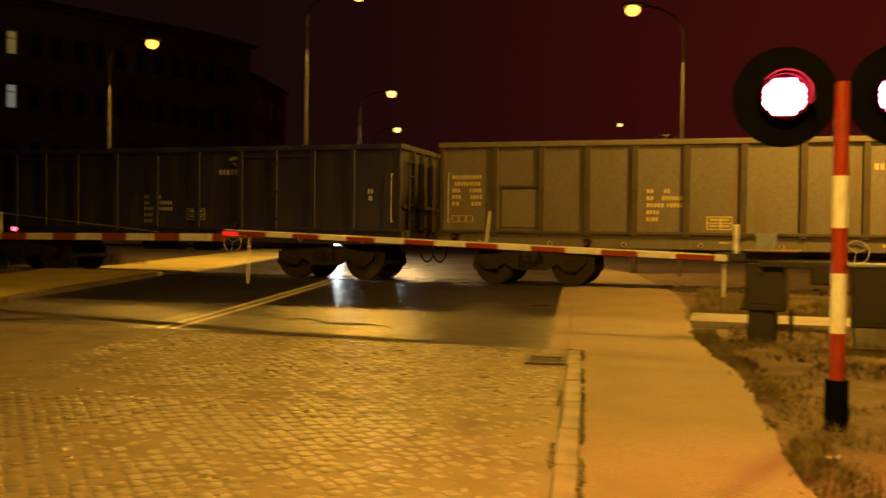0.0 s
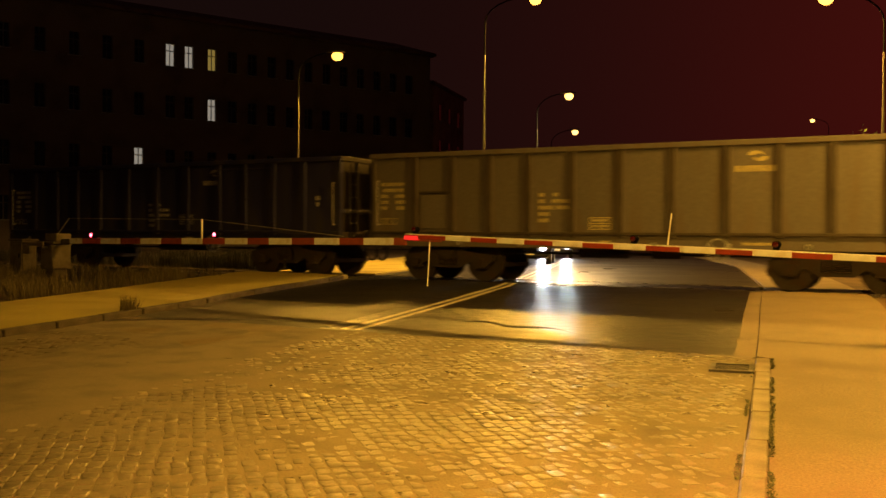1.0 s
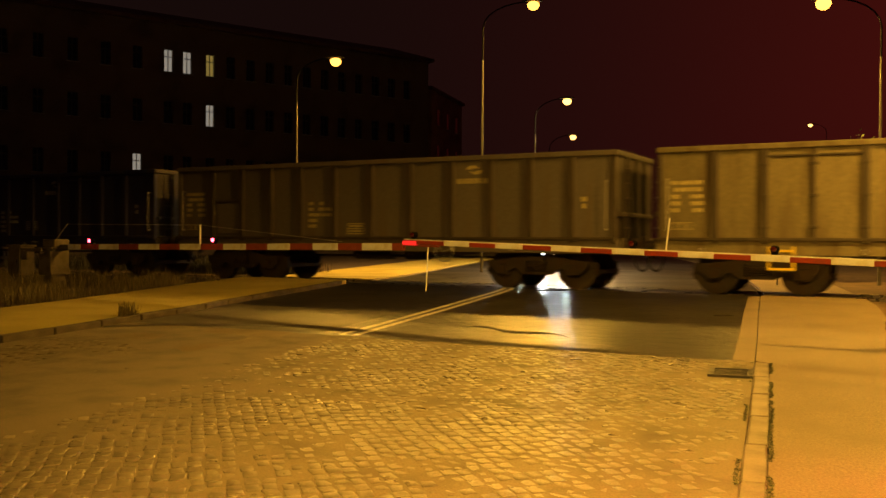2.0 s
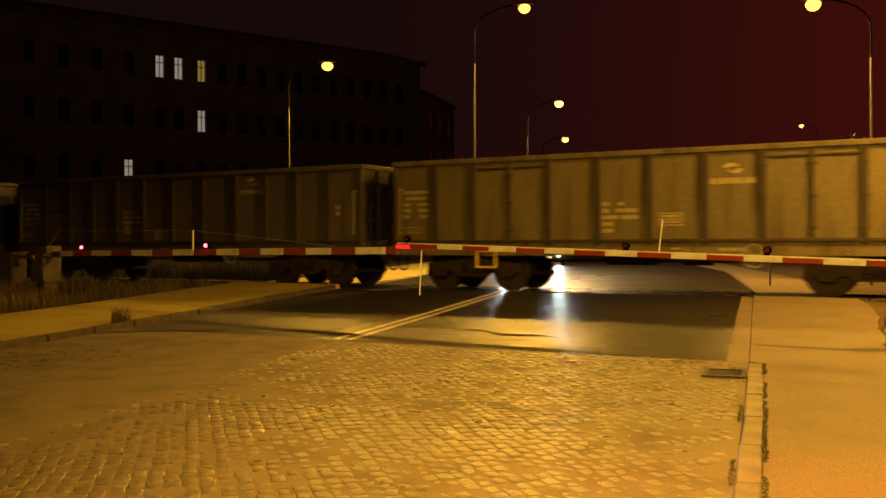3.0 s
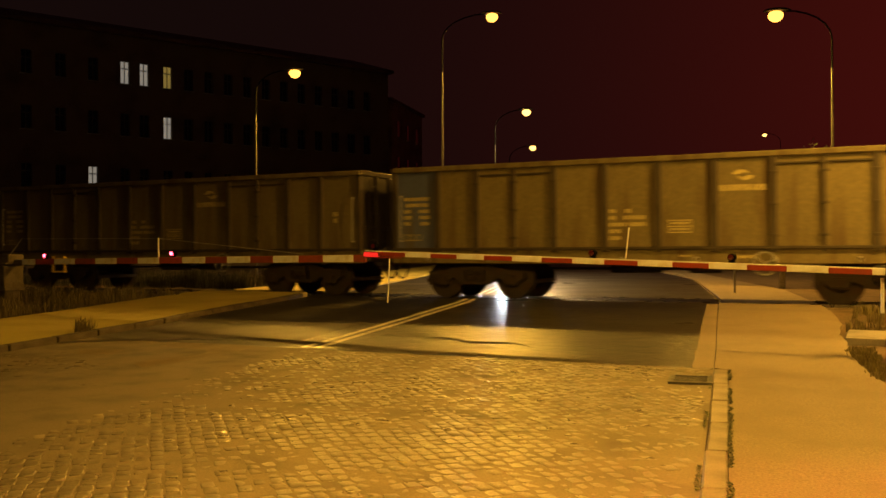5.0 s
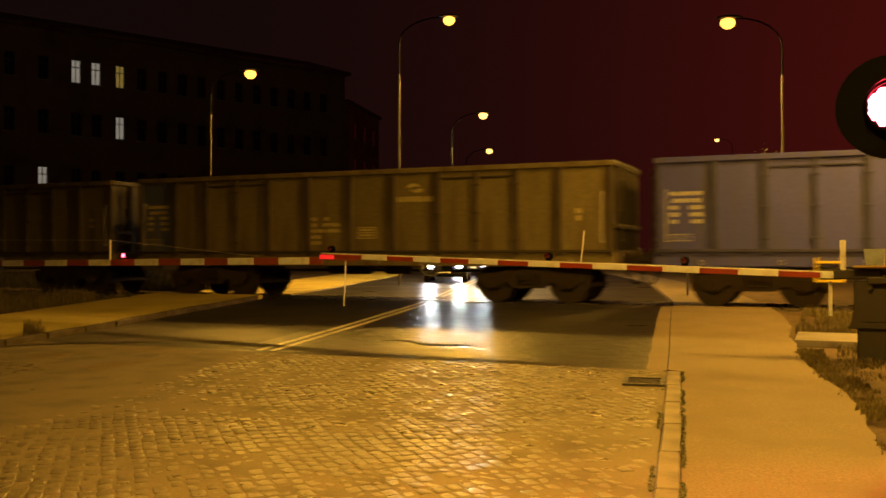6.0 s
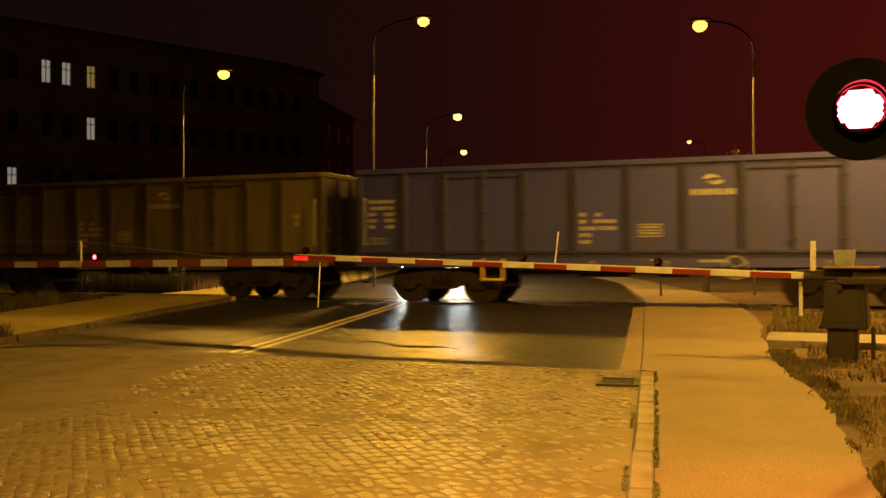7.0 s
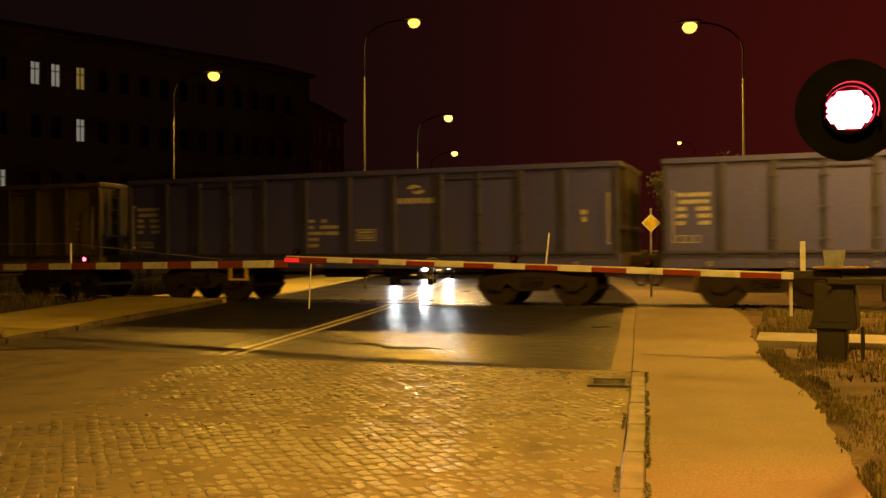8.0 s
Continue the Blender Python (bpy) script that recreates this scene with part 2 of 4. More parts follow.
def zg(y):
    return RAIL * min(max((y - 4) / 16.5, 0), 1)


def centre_x(y):
    return float(np.interp(y, (-30, 5.7, 10.6, 14.2, 19.7, 25, 40, 130), (1.0, -6.15, -7.22, -7.85, -8.9, -10.5, -15.2, -46)))


def right_x(y):
    return float(np.interp(y, (-30, 5.5, 8.0, 10.7, 12.8, 16.0, 20.6, 24, 38.7, 130), (4.3, -1.0, -1.37, -1.78, -2.1, -2.61, -3.32, -4.0, -7.3, -38)))


def left_x(y):
    return float(np.interp(y, (-30, 7.9, 10.7, 12.7, 14.0, 17.7, 25, 40, 130), (-6.5, -10.78, -11.33, -11.75, -12.2, -13.05, -14.8, -20.0, -52)))


def outer_x(y):
    return float(np.interp(y, (-30, 6.2, 8.9, 11.4, 14.0, 16.6, 20, 27.8, 130), (6.0, 0.39, 0.18, -0.27, -0.56, -0.72, -1.17, -2.6, -33)))


def worn_edge(y):
    """The pavement's outer edge, eaten away by the verge."""
    return outer_x(y) + 0.07 * noise.noise((y * 0.9, 1.5, 0)) + 0.03 * noise.noise((y * 2.6, 5.5, 0))


def back_x(y):
    return float(np.interp(y, (-30, 10.7, 13.5, 18.5, 25, 40, 130), (-11, -14.6, -15.3, -16.8, -18.6, -24, -56)))


def sheet(name, fl, fr, ys, lift, material, depth=0.0, across=6):
    """A strip of ground between two edges; with depth it is a slab with sides."""
    vs, fs = [], []
    for y in ys:
        for i in range(across + 1):
            k = i / across
            vs.append((fl(y) * (1 - k) + fr(y) * k, y, zg(y) + lift))
    w = across + 1
    for j in range(len(ys) - 1):
        for i in range(across):
            fs.append((j * w + i, j * w + i + 1, (j + 1) * w + i + 1, (j + 1) * w + i))
    if depth:
        n0 = len(vs)
        rim = [j * w for j in range(len(ys))] + [(len(ys) - 1) * w + i for i in range(1, w)] + [j * w + across for j in range(len(ys) - 2, -1, -1)] + list(range(across - 1, 0, -1))
        for i in rim:
            x, y, z = vs[i]
            vs.append((x, y, z - depth))
        for a in range(len(rim)):
            b = (a + 1) % len(rim)
            fs.append((rim[b], rim[a], n0 + a, n0 + b))
    return new(name, mesh_of(name, vs, fs, material))


def steps(a, b, d):
    k = max(1, round((b - a) / d))
    return [a + (b - a) * i / k for i in range(k + 1)]


COBBLE_END = 10.7
ground_ys = [-1500, -200, -40, 0] + steps(4, 24, 0.5) + [40, 80, 200, 600, 2500]
tagged(sheet("ground", lambda y: -2500, lambda y: 2500, ground_ys, -0.05, M["soil"], across=2), "bare dark soil and rough ground", "ground", kind="structure")
tagged(sheet("road", left_x, right_x, steps(COBBLE_END, 24, 0.5) + steps(26, 130, 4), 0.0, M["asphalt"], 0.04), "wet dark asphalt road over the level crossing", "road", kind="structure")
tagged(sheet("road_bed", left_x, right_x, steps(-30, COBBLE_END, 0.6), 0.0022, M["joint"]), "bed of sand between the cobbles", "road", kind="structure")
tagged(sheet("pavement_right", lambda y: right_x(y) + (0.165 if y < 10.65 else 0.012), worn_edge, [-30, -10, 0] + steps(3, 20.7, 0.1), 0.015, M["walk"], 0.1), "pale worn asphalt pavement", "pavement", kind="structure")
tagged(sheet("pavement_beyond", lambda y: right_x(y) + 0.1, outer_x, steps(20.95, 23, 0.5) + steps(24, 120, 4), 0.015, M["walk"], 0.1), "pale asphalt pavement beyond the tracks", "pavement", kind="structure")
tagged(sheet("pavement_left", back_x, lambda y: left_x(y) - 0.14, steps(-30, 20.6, 0.5), 0.09, M["paled"], 0.16), "asphalt pavement behind a kerb, lamplight in its colour", "pavement", kind="structure")
tagged(sheet("pavement_left_beyond", back_x, lambda y: left_x(y) - 0.1, steps(22.7, 24, 0.5) + steps(26, 120, 4), 0.03, M["paled"], 0.1), "pavement beyond the tracks, lamplight in its colour", "pavement", kind="structure")
tagged(sheet("edge_strip", lambda y: right_x(y) - 0.24 + 0.03 * noise.noise((y * 1.7, 8.0, 0)), right_x, steps(10.72, 20.4, 0.2), 0.004, M["walk"], across=2), "pale sanded edge of the asphalt lane", "road", kind="structure")
for off, a, b in ((-0.1, 10.8, 20.7), (0.12, 10.8, 20.7), (-0.1, 23.0, 80), (0.12, 23.0, 80)):
    ob = sheet("centre_line", lambda y, o=off: centre_x(y) + o - 0.055, lambda y, o=off: centre_x(y) + o + 0.055, steps(a, b, 0.6), 0.004, M["paint"], across=1)
    tagged(ob, "worn white double centre line", "road marking", "centre lines", "structure")

# ---- track ----
for k, y in enumerate((TRACK - 0.7525, TRACK + 0.7525)):
    bm = bmesh.new()
    bm_prism(bm, [(-0.075, -0.17), (0.075, -0.17), (0.075, -0.155), (0.012, -0.13), (0.012, -0.035), (0.036, -0.025), (0.036, -0.004), (0.03, 0.004), (-0.03, 0.004), (-0.036, -0.004), (-0.036, -0.025), (-0.012, -0.035), (-0.012, -0.13), (-0.075, -0.155)], -160, 160)
    tagged(part("rail", bm, M["steel"], at=pose(0, y, RAIL + 0.008, 0, 0, 90)), "polished steel running rail set in the crossing", "rail", "rails", "structure")

# ---- street lamps ----
def street_lamp(x, y, z, arm, turn, height=8.0, power=STREET, bulb="bulb", label="", lamp=True, aim=None, color=SODIUM):
    top = new("street_lamp")
    top.matrix_basis = pose(x, y, z, 0, 0, turn)
    tagged(top, label or "grey tapered street lamp with glowing sodium head", "street lamp", "street lamps")
    # Far poles, upper poles and arms: night darkness is put into their colour
    rod_part("pole", (0, 0, 0), (0, 0, height * 0.8), 0.05, M["iron" if bulb == "bulbfar" else "polegrey"], top, 10, r2=0.032)
    rod_part("upper_pole", (0, 0, height * 0.8), (0, 0, height - 0.75), 0.03, M["black"], top, 8)
    bm = bmesh.new()
    prev = Vector((0, 0, height - 0.76))
    for i in range(1, 7):
        a = i / 6 * math.pi / 2
        p = Vector((arm * 0.9 * (1 - math.cos(a)), 0, height - 0.76 + 0.86 * math.sin(a)))
        bm_rod(bm, prev, p, 0.026, 6)
        prev = p
    part("arm", bm, M["black"], top)
    bm = bmesh.new()
    bmesh.ops.create_uvsphere(bm, u_segments=14, v_segments=8, radius=1)
    for v in bm.verts:
        v.co = Vector((arm + v.co.x * 0.4, v.co.y * 0.19, height + 0.1 + (v.co.z * 0.1 if v.co.z > 0 else v.co.z * 0.02)))
    part("head", bm, M["iron"], top, smooth=True)
    bm = bmesh.new()
    bmesh.ops.create_uvsphere(bm, u_segments=14, v_segments=8, radius=1)
    for v in bm.verts:
        v.co = Vector((arm + 0.04 + v.co.x * 0.22, v.co.y * 0.2, height - 0.02 + v.co.z * (0.2 if v.co.z < 0 else 0.13)))
    part("bowl", bm, M[bulb], top, "glowing sodium bowl", smooth=True)
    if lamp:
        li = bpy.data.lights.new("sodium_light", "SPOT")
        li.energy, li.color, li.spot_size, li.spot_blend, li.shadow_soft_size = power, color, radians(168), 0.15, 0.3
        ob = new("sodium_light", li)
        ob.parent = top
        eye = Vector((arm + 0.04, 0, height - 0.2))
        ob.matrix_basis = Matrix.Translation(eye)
        # aim tilts and narrows the added near lamp so its left side dims
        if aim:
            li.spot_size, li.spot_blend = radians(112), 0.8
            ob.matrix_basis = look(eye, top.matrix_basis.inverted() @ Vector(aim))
    return top


def place_lamp(hx, hy, arm, turn, **kw):
    """Stands a lamp so that its head hangs at hx, hy."""
    a = radians(turn)
    return street_lamp(hx - arm * math.cos(a), hy - arm * math.sin(a), zg(hy) - 0.05, arm, turn, **kw)


place_lamp(-20.4, 29.4, 1.45, 25, height=8.05, power=STREET * 0.65)
place_lamp(-13.0, 31.15, 1.8, 15, height=9.75, power=STREET * 1.5)
place_lamp(-2.9, 28.5, 1.5, 195, height=8.05)
place_lamp(-16.0, 42.7, 1.5, 15, height=8.05, bulb="bulbfar", power=STREET * 1.2, color=PALE)
place_lamp(-21.1, 57.5, 1.5, 15, height=8.05, bulb="bulbfar", lamp=False)
place_lamp(-11.4, 100.0, 1.5, 195, height=13.1, bulb="bulbfar", lamp=False, label="far street lamp beyond the line")
# Out-of-view lamps added to brighten cobbles, pavement and wagon sides
place_lamp(-0.25, 1.2, 1.5, 180, height=8.05, power=NEARSIDE_FILL * 0.85, aim=(0.9, 10.5, 0), label="unseen street lamp, added to light the near side")
place_lamp(4.0, 16.5, 1.5, 180, height=8.05, power=NEARSIDE_FILL * 1.05, label="unseen street lamp, added to light the near side")
place_lamp(-13.5, -12.0, 1.5, 0, height=8.05, power=NEARSIDE_FILL * 0.3, label="unseen street lamp, added to light the near side")

# ---- wagons ----
LENGTH = 14.04
HALF = 6.55
WHEEL = 0.46
TOPZ = 3.2
shared = {}


def cached(key, make):
    if key not in shared:
        shared[key] = make()
    return shared[key]


def box_mesh(key, s, material, bevel=0.0):
    def make():
        bm = bmesh.new()
        bm_box(bm, (0, 0, 0), s, bevel)
        return finish(bm, key, material)
    return cached(("box", key, tuple(round(v, 3) for v in s), material.name), make)


def wheelset_mesh():
    bm = bmesh.new()
    bm_rod(bm, (0, -1.05, 0), (0, 1.05, 0), 0.075, 10)
    for s in (-1, 1):
        bm_rod(bm, (0, s * 0.69, 0), (0, s * 0.82, 0), WHEEL, 28)
        bm_rod(bm, (0, s * 0.66, 0), (0, s * 0.69, 0), WHEEL + 0.028, 28)
        bm_rod(bm, (0, s * 0.82, 0), (0, s * 0.835, 0), WHEEL - 0.07, 24)
        bm_rod(bm, (0, s * 0.8, 0), (0, s * 0.9, 0), 0.13, 12)
    return finish(bm, "wheelset", M["bogie"])


def side_frame_mesh():
    bm = bmesh.new()
    out = [(-1.25, 0.52), (-1.25, 0.66), (-0.75, 0.7), (-0.35, 0.82), (0.35, 0.82), (0.75, 0.7), (1.25, 0.66), (1.25, 0.52),
           (1.05, 0.36), (0.78, 0.36), (0.6, 0.5), (0.36, 0.34), (-0.36, 0.34), (-0.6, 0.5), (-0.78, 0.36), (-1.05, 0.36)]
    bm_prism(bm, out, -0.05, 0.05)
    return finish(bm, "side_frame", M["bogie"])


def spring_mesh():
    bm = bmesh.new()
    rings, n = [], 10
    for k in range(13):
        r = 0.088 if k % 2 else 0.06
        rings.append([bm.verts.new((r * math.cos(i / n * math.tau), r * math.sin(i / n * math.tau), -0.13 + k * 0.0215)) for i in range(n)])
    for a, b in zip(rings, rings[1:]):
        for i in range(n):
            bm.faces.new((a[i], a[(i + 1) % n], b[(i + 1) % n], b[i]))
    return finish(bm, "spring", M["bogie"])


def axlebox_mesh():
    bm = bmesh.new()
    bm_box(bm, (0, 0, 0), (0.3, 0.16, 0.28), 0.03)
    bm_rod(bm, (0, -0.12, 0), (0, 0.12, 0), 0.11, 14)
    return finish(bm, "axle_box", M["bogie"])


def bogie(parent, x):
    b = new("bogie")
    b.parent = parent
    b.matrix_basis = Matrix.Translation((x, 0, 0))
    sets = []
    for ax in (-0.9, 0.9):
        w = part("wheelset", cached("wheelset", wheelset_mesh), None, b, at=pose(ax, 0, WHEEL))
        sets.append((w, ax))
        for s in (-1, 1):
            part("axle_box", cached("axlebox", axlebox_mesh), None, b, at=pose(ax, s * 1.0, WHEEL))
    for s in (-1, 1):
        part("side_frame", cached("sideframe", side_frame_mesh), None, b, at=pose(0, s * 1.02, 0))
        for sx in (-0.19, 0.0, 0.19):
            part("spring", cached("spring", spring_mesh), None, b, at=pose(sx, s * 1.1, 0.55))
    box_part("bolster", (0, 0, 0.66), (0.4, 2.3, 0.26), M["bogie"], b, 0.02)
    for ax in (-1.38, 1.38):
        box_part("brake_beam", (ax, 0, 0.42), (0.06, 1.7, 0.1), M["bogie"], b, 0.01)
        for s in (-1, 1):
            box_part("brake_shoe", (ax - math.copysign(0.02, ax), s * 0.75, 0.48), (0.08, 0.1, 0.34), M["bogie"], b, 0.01)
    return sets


def hose_mesh(drop, reach):
    bm = bmesh.new()
    prev = None
    for i in range(9):
        a = i / 8 * math.pi
        p = Vector((reach * (1 - math.cos(a)) / 2, 0.06 * math.sin(a), -drop * math.sin(a)))
        if prev:
            bm_rod(bm, prev, p, 0.022, 6)
        prev = p
    return finish(bm, "hose", M["rubber"])


def bars(bm, x, z, rows, pitch, h, y):
    """Stencilled lines: rows of (start, length) pieces in metres."""
    for i, row in enumerate(rows):
        for a, ln in row:
            k = max(1, round(ln / (h * 0.85)))
            for j in range(k):
                bm_box(bm, (x + a + (j + 0.5) * ln / k, y, z - i * pitch), (ln / k * 0.72, 0.004, h))


def stencil(parent, name, x, z, rows, material, pitch=0.11, h=0.07, proud=0.0):
    bm = bmesh.new()
    bars(bm, 0, 0, rows, pitch, h, 0)
    part(name, bm, material, parent, at=pose(x, -1.407 - proud, z))["kind"] = "stuff"


def emblem(parent, x, z, material, w=1.0):
    bm = bmesh.new()
    for s in (1, -1):
        out = []
        for i in range(12):
            a = i / 11 * math.pi
            out.append((s * w * (0.17 * math.cos(a) - 0.05), s * w * (0.015 + 0.1 * math.sin(a))))
        out += [(s * w * (-0.09), s * w * 0.015), (s * w * 0.015, s * w * 0.055)]
        bm_prism(bm, out, -0.002, 0.002)
    part("emblem", bm, material, parent, at=pose(x, -1.407, z))
    bm = bmesh.new()
    bars(bm, -0.5 * w, 0, [[(0, 0.98 * w)]], 0.1, 0.13 * w, 0)
    part("company_mark", bm, material, parent, at=pose(x, -1.407, z - 0.27 * w))["kind"] = "stuff"


def wagon(x, paint, layout, label, mark="mark", first_paint=None, hatch=None, post_paint=None, step=None, number=(-1.1, 2.02), inspection=(0.46, 1.66), logo=(1.77, 2.72)):
    """An open bogie wagon. layout: the widths of its side bays, d for a door leaf."""
    top = new("gondola_wagon")
    tagged(top, label, "freight wagon", "wagons of the freight train")
    P = M[paint]
    PP = M[post_paint or paint]
    total = sum(w for w, _ in layout)
    k = 2 * HALF / total
    for s in (-1, 1):
        cx = -HALF
        seq = layout if s < 0 else layout[::-1]
        for i, (w, kind) in enumerate(seq):
            w *= k
            mid = cx + w / 2
            paint_here = M[first_paint] if (first_paint and s < 0 and i == 0) else P
            if kind == "d":
                part("door_leaf", box_mesh("door_leaf", (w - 0.03, 0.05, 1.97), paint_here, 0.012), None, top, at=pose(mid, s * 1.385, 2.1))
                if s < 0:
                    part("door_lintel", box_mesh("door_lintel", (w - 0.12, 0.06, 0.05), PP, 0.01), None, top, at=pose(mid, s * 1.42, 2.93))
            else:
                part("side_panel", box_mesh("side_panel", (w - 0.004, 0.05, 1.98), paint_here), None, top, at=pose(mid, s * 1.38, 2.1))
            if i:
                wide = 0.07 if (kind == "d" and seq[i - 1][1] == "d") else 0.14
                part("post", box_mesh("post", (wide, 0.1, 1.98), PP, 0.012), None, top, at=pose(cx, s * 1.42, 2.1))
                if kind == "d" or seq[i - 1][1] == "d":
                    for hz in (1.45, 2.1, 2.75):
                        part("hinge", box_mesh("hinge", (0.17, 0.03, 0.06), PP, 0.008), None, top, at=pose(cx, s * 1.465, hz))
            cx += w
        for e in (-1, 1):
            part("corner_post", box_mesh("corner_post", (0.1, 0.12, 2.02), PP, 0.015), None, top, at=pose(e * (HALF - 0.05), s * 1.4, 2.1))
        part("top_rail", box_mesh("top_rail", (2 * HALF + 0.06, 0.16, 0.13), P, 0.02), None, top, at=pose(0, s * 1.4, TOPZ - 0.065))
        part("lower_rail", box_mesh("lower_rail", (2 * HALF, 0.12, 0.07), PP, 0.01), None, top, at=pose(0, s * 1.415, 1.195))
        part("solebar", box_mesh("solebar", (2 * HALF + 0.1, 0.1, 0.32), P, 0.02), None, top, at=pose(0, s * 1.363, 1.01))
        for sx in steps(-5.6, 5.6, 1.6):
            part("lashing_ring", cached("ring", ring_mesh), None, top, at=pose(sx, s * 1.425, 0.95))
    for e in (-1, 1):
        part("end_wall", box_mesh("end_wall", (0.05, 2.72, 2.0), M["endshade"]), None, top, at=pose(e * (HALF - 0.03), 0, 2.1))
        part("end_rail", box_mesh("end_rail", (0.16, 2.86, 0.13), M["endshade"], 0.02), None, top, at=pose(e * (HALF - 0.03), 0, TOPZ - 0.065))
        for yy in (-0.7, 0.0, 0.7):
            part("end_post", box_mesh("end_post", (0.12, 0.12, 1.95), M["endshade"], 0.015), None, top, at=pose(e * (HALF + 0.03), yy, 2.1))
        part("end_belt", box_mesh("end_belt", (0.09, 2.7, 0.1), M["endshade"], 0.015), None, top, at=pose(e * (HALF + 0.04), 0, 1.75))
        part("headstock", box_mesh("headstock", (0.16, 2.7, 0.32), M["bogie"], 0.02), None, top, at=pose(e * (HALF + 0.06), 0, 1.05))
        for yy in (-0.875, 0.875):
            part("buffer", cached("buffer", buffer_mesh), None, top, at=pose(e * (HALF + 0.12), yy, 1.04, 0, 0, 0 if e > 0 else 180))
        part("coupling", cached("coupling", coupling_mesh), None, top, at=pose(e * (HALF + 0.12), 0, 1.0, 0, 0, 0 if e > 0 else 180))
        part("hose", cached("hose", lambda: hose_mesh(0.5, 0.42)), None, top, at=pose(e * (HALF + 0.1) - (0 if e > 0 else 0.42), -0.45, 0.95))
        part("grab_rail", cached("grab", grab_mesh), None, top, at=pose(e * (HALF - 0.22), -1.44, 1.95))
        part("end_ladder", cached("ladder", ladder_mesh), None, top, at=pose(e * (HALF + 0.14), -1.05, 1.3))
    box_part("floor_plate", (0, 0, 1.22), (2 * HALF - 0.1, 2.7, 0.08), M["bogie"], top)
    box_part("centre_sill", (0, 0, 1.02), (2 * HALF, 0.5, 0.3), M["bogie"], top, 0.02)
    for cxm in (-1.9, 0.0, 1.9):
        box_part("cross_member", (cxm, 0, 1.05), (0.12, 2.6, 0.22), M["bogie"], top)
    rod_part("brake_cylinder", (0.5, -0.35, 0.8), (1.15, -0.35, 0.8), 0.17, M["bogie"], top, 14)
    rod_part("air_tank", (-1.5, 0.3, 0.8), (-0.3, 0.3, 0.8), 0.19, M["bogie"], top, 14)
    rod_part("brake_rod", (-4.0, -0.1, 0.72), (4.0, -0.1, 0.72), 0.03, M["bogie"], top, 6)
    bm = bmesh.new()
    for i in range(16):
        a, b2 = i / 16 * math.tau, (i + 1) / 16 * math.tau
        bm_rod(bm, (0.24 * math.cos(a), 0, 0.24 * math.sin(a)), (0.24 * math.cos(b2), 0, 0.24 * math.sin(b2)), 0.016, 6)
    for i in range(3):
        a = i / 3 * math.tau + 0.4
        bm_rod(bm, (0, 0, 0), (0.24 * math.cos(a), 0, 0.24 * math.sin(a)), 0.012, 6)
    part("hand_wheel", bm, M["galv"], top, "pale spoked brake wheel", at=pose(2.2, -1.47, 0.86))
    sets = bogie(top, -4.5) + bogie(top, 4.5)
    mk = M[mark]
    stencil(top, "data_panel", -HALF + 0.28, 2.42, [[(0, 0.7)], [(0.05, 0.62)], [(0, 0.2), (0.4, 0.3)], [(0, 0.22), (0.42, 0.3)], [(0, 0.18), (0.45, 0.25)]], mk, 0.15, 0.085)
    bm = bmesh.new()
    for dx in (0.0, 0.17, 0.34):
        bm_box(bm, (dx, 0, 0.07), (0.15, 0.004, 0.012))
        bm_box(bm, (dx, 0, -0.07), (0.15, 0.004, 0.012))
        for q in (-0.07, 0.07):
            bm_box(bm, (dx + q, 0, 0), (0.012, 0.004, 0.14))
    part("label_frame", bm, mk, top, at=pose(-HALF + 0.36, -1.407, 1.48))
    stencil(top, "number_block", number[0], number[1], [[(0, 0.16), (0.36, 0.14)], [(0, 0.16), (0.32, 0.5)], [(0, 0.38), (0.42, 0.42)], [(0, 0.28)], [(0, 0.26)]], mk, 0.15, 0.085)
    bm = bmesh.new()
    for z in (-0.13, 0.0, 0.13):
        bm_box(bm, (0, 0, z), (0.5, 0.004, 0.02))
    for xx in (-0.25, 0.02, 0.25):
        bm_box(bm, (xx, 0, 0), (0.02, 0.004, 0.28))
    bars(bm, -0.2, 0.07, [[(0, 0.4)], [(0, 0.4)]], 0.13, 0.05, 0)
    part("inspection_panel", bm, mk, top, at=pose(inspection[0], -1.407, inspection[1]))
    emblem(top, logo[0], logo[1], mk, 0.98)
    stencil(top, "skirt_mark", logo[0] - 0.3, 1.0, [[(0, 0.62)]], mk, 0.1, 0.06, 0.01)
    stencil(top, "skirt_mark", inspection[0], 1.02, [[(0, 0.25)]], mk, 0.1, 0.04, 0.01)
    stencil(top, "small_mark", HALF - 0.85, 2.1, [[(0, 0.16)], [(0.02, 0.12)]], mk, 0.16, 0.11)
    if hatch:
        hx = -HALF + hatch
        part("hatch_bar", box_mesh("hatch_bar", (0.95, 0.07, 0.06), PP, 0.01), None, top, at=pose(hx, -1.43, 2.2))
        part("hatch", box_mesh("hatch", (0.9, 0.04, 0.85), P, 0.01), None, top, at=pose(hx, -1.41, 1.72))
    if step:
        bm = bmesh.new()
        for q in (-0.24, 0.24):
            bm_box(bm, (q, 0, 0), (0.045, 0.05, 0.5))
        for q in (-0.22, 0.16):
            bm_box(bm, (0, 0, q), (0.5, 0.1, 0.045))
        part("foot_step", bm, M["yellow"], top, "yellow steel foot step", at=pose(step, -1.45, 0.8))
    return top, x, sets


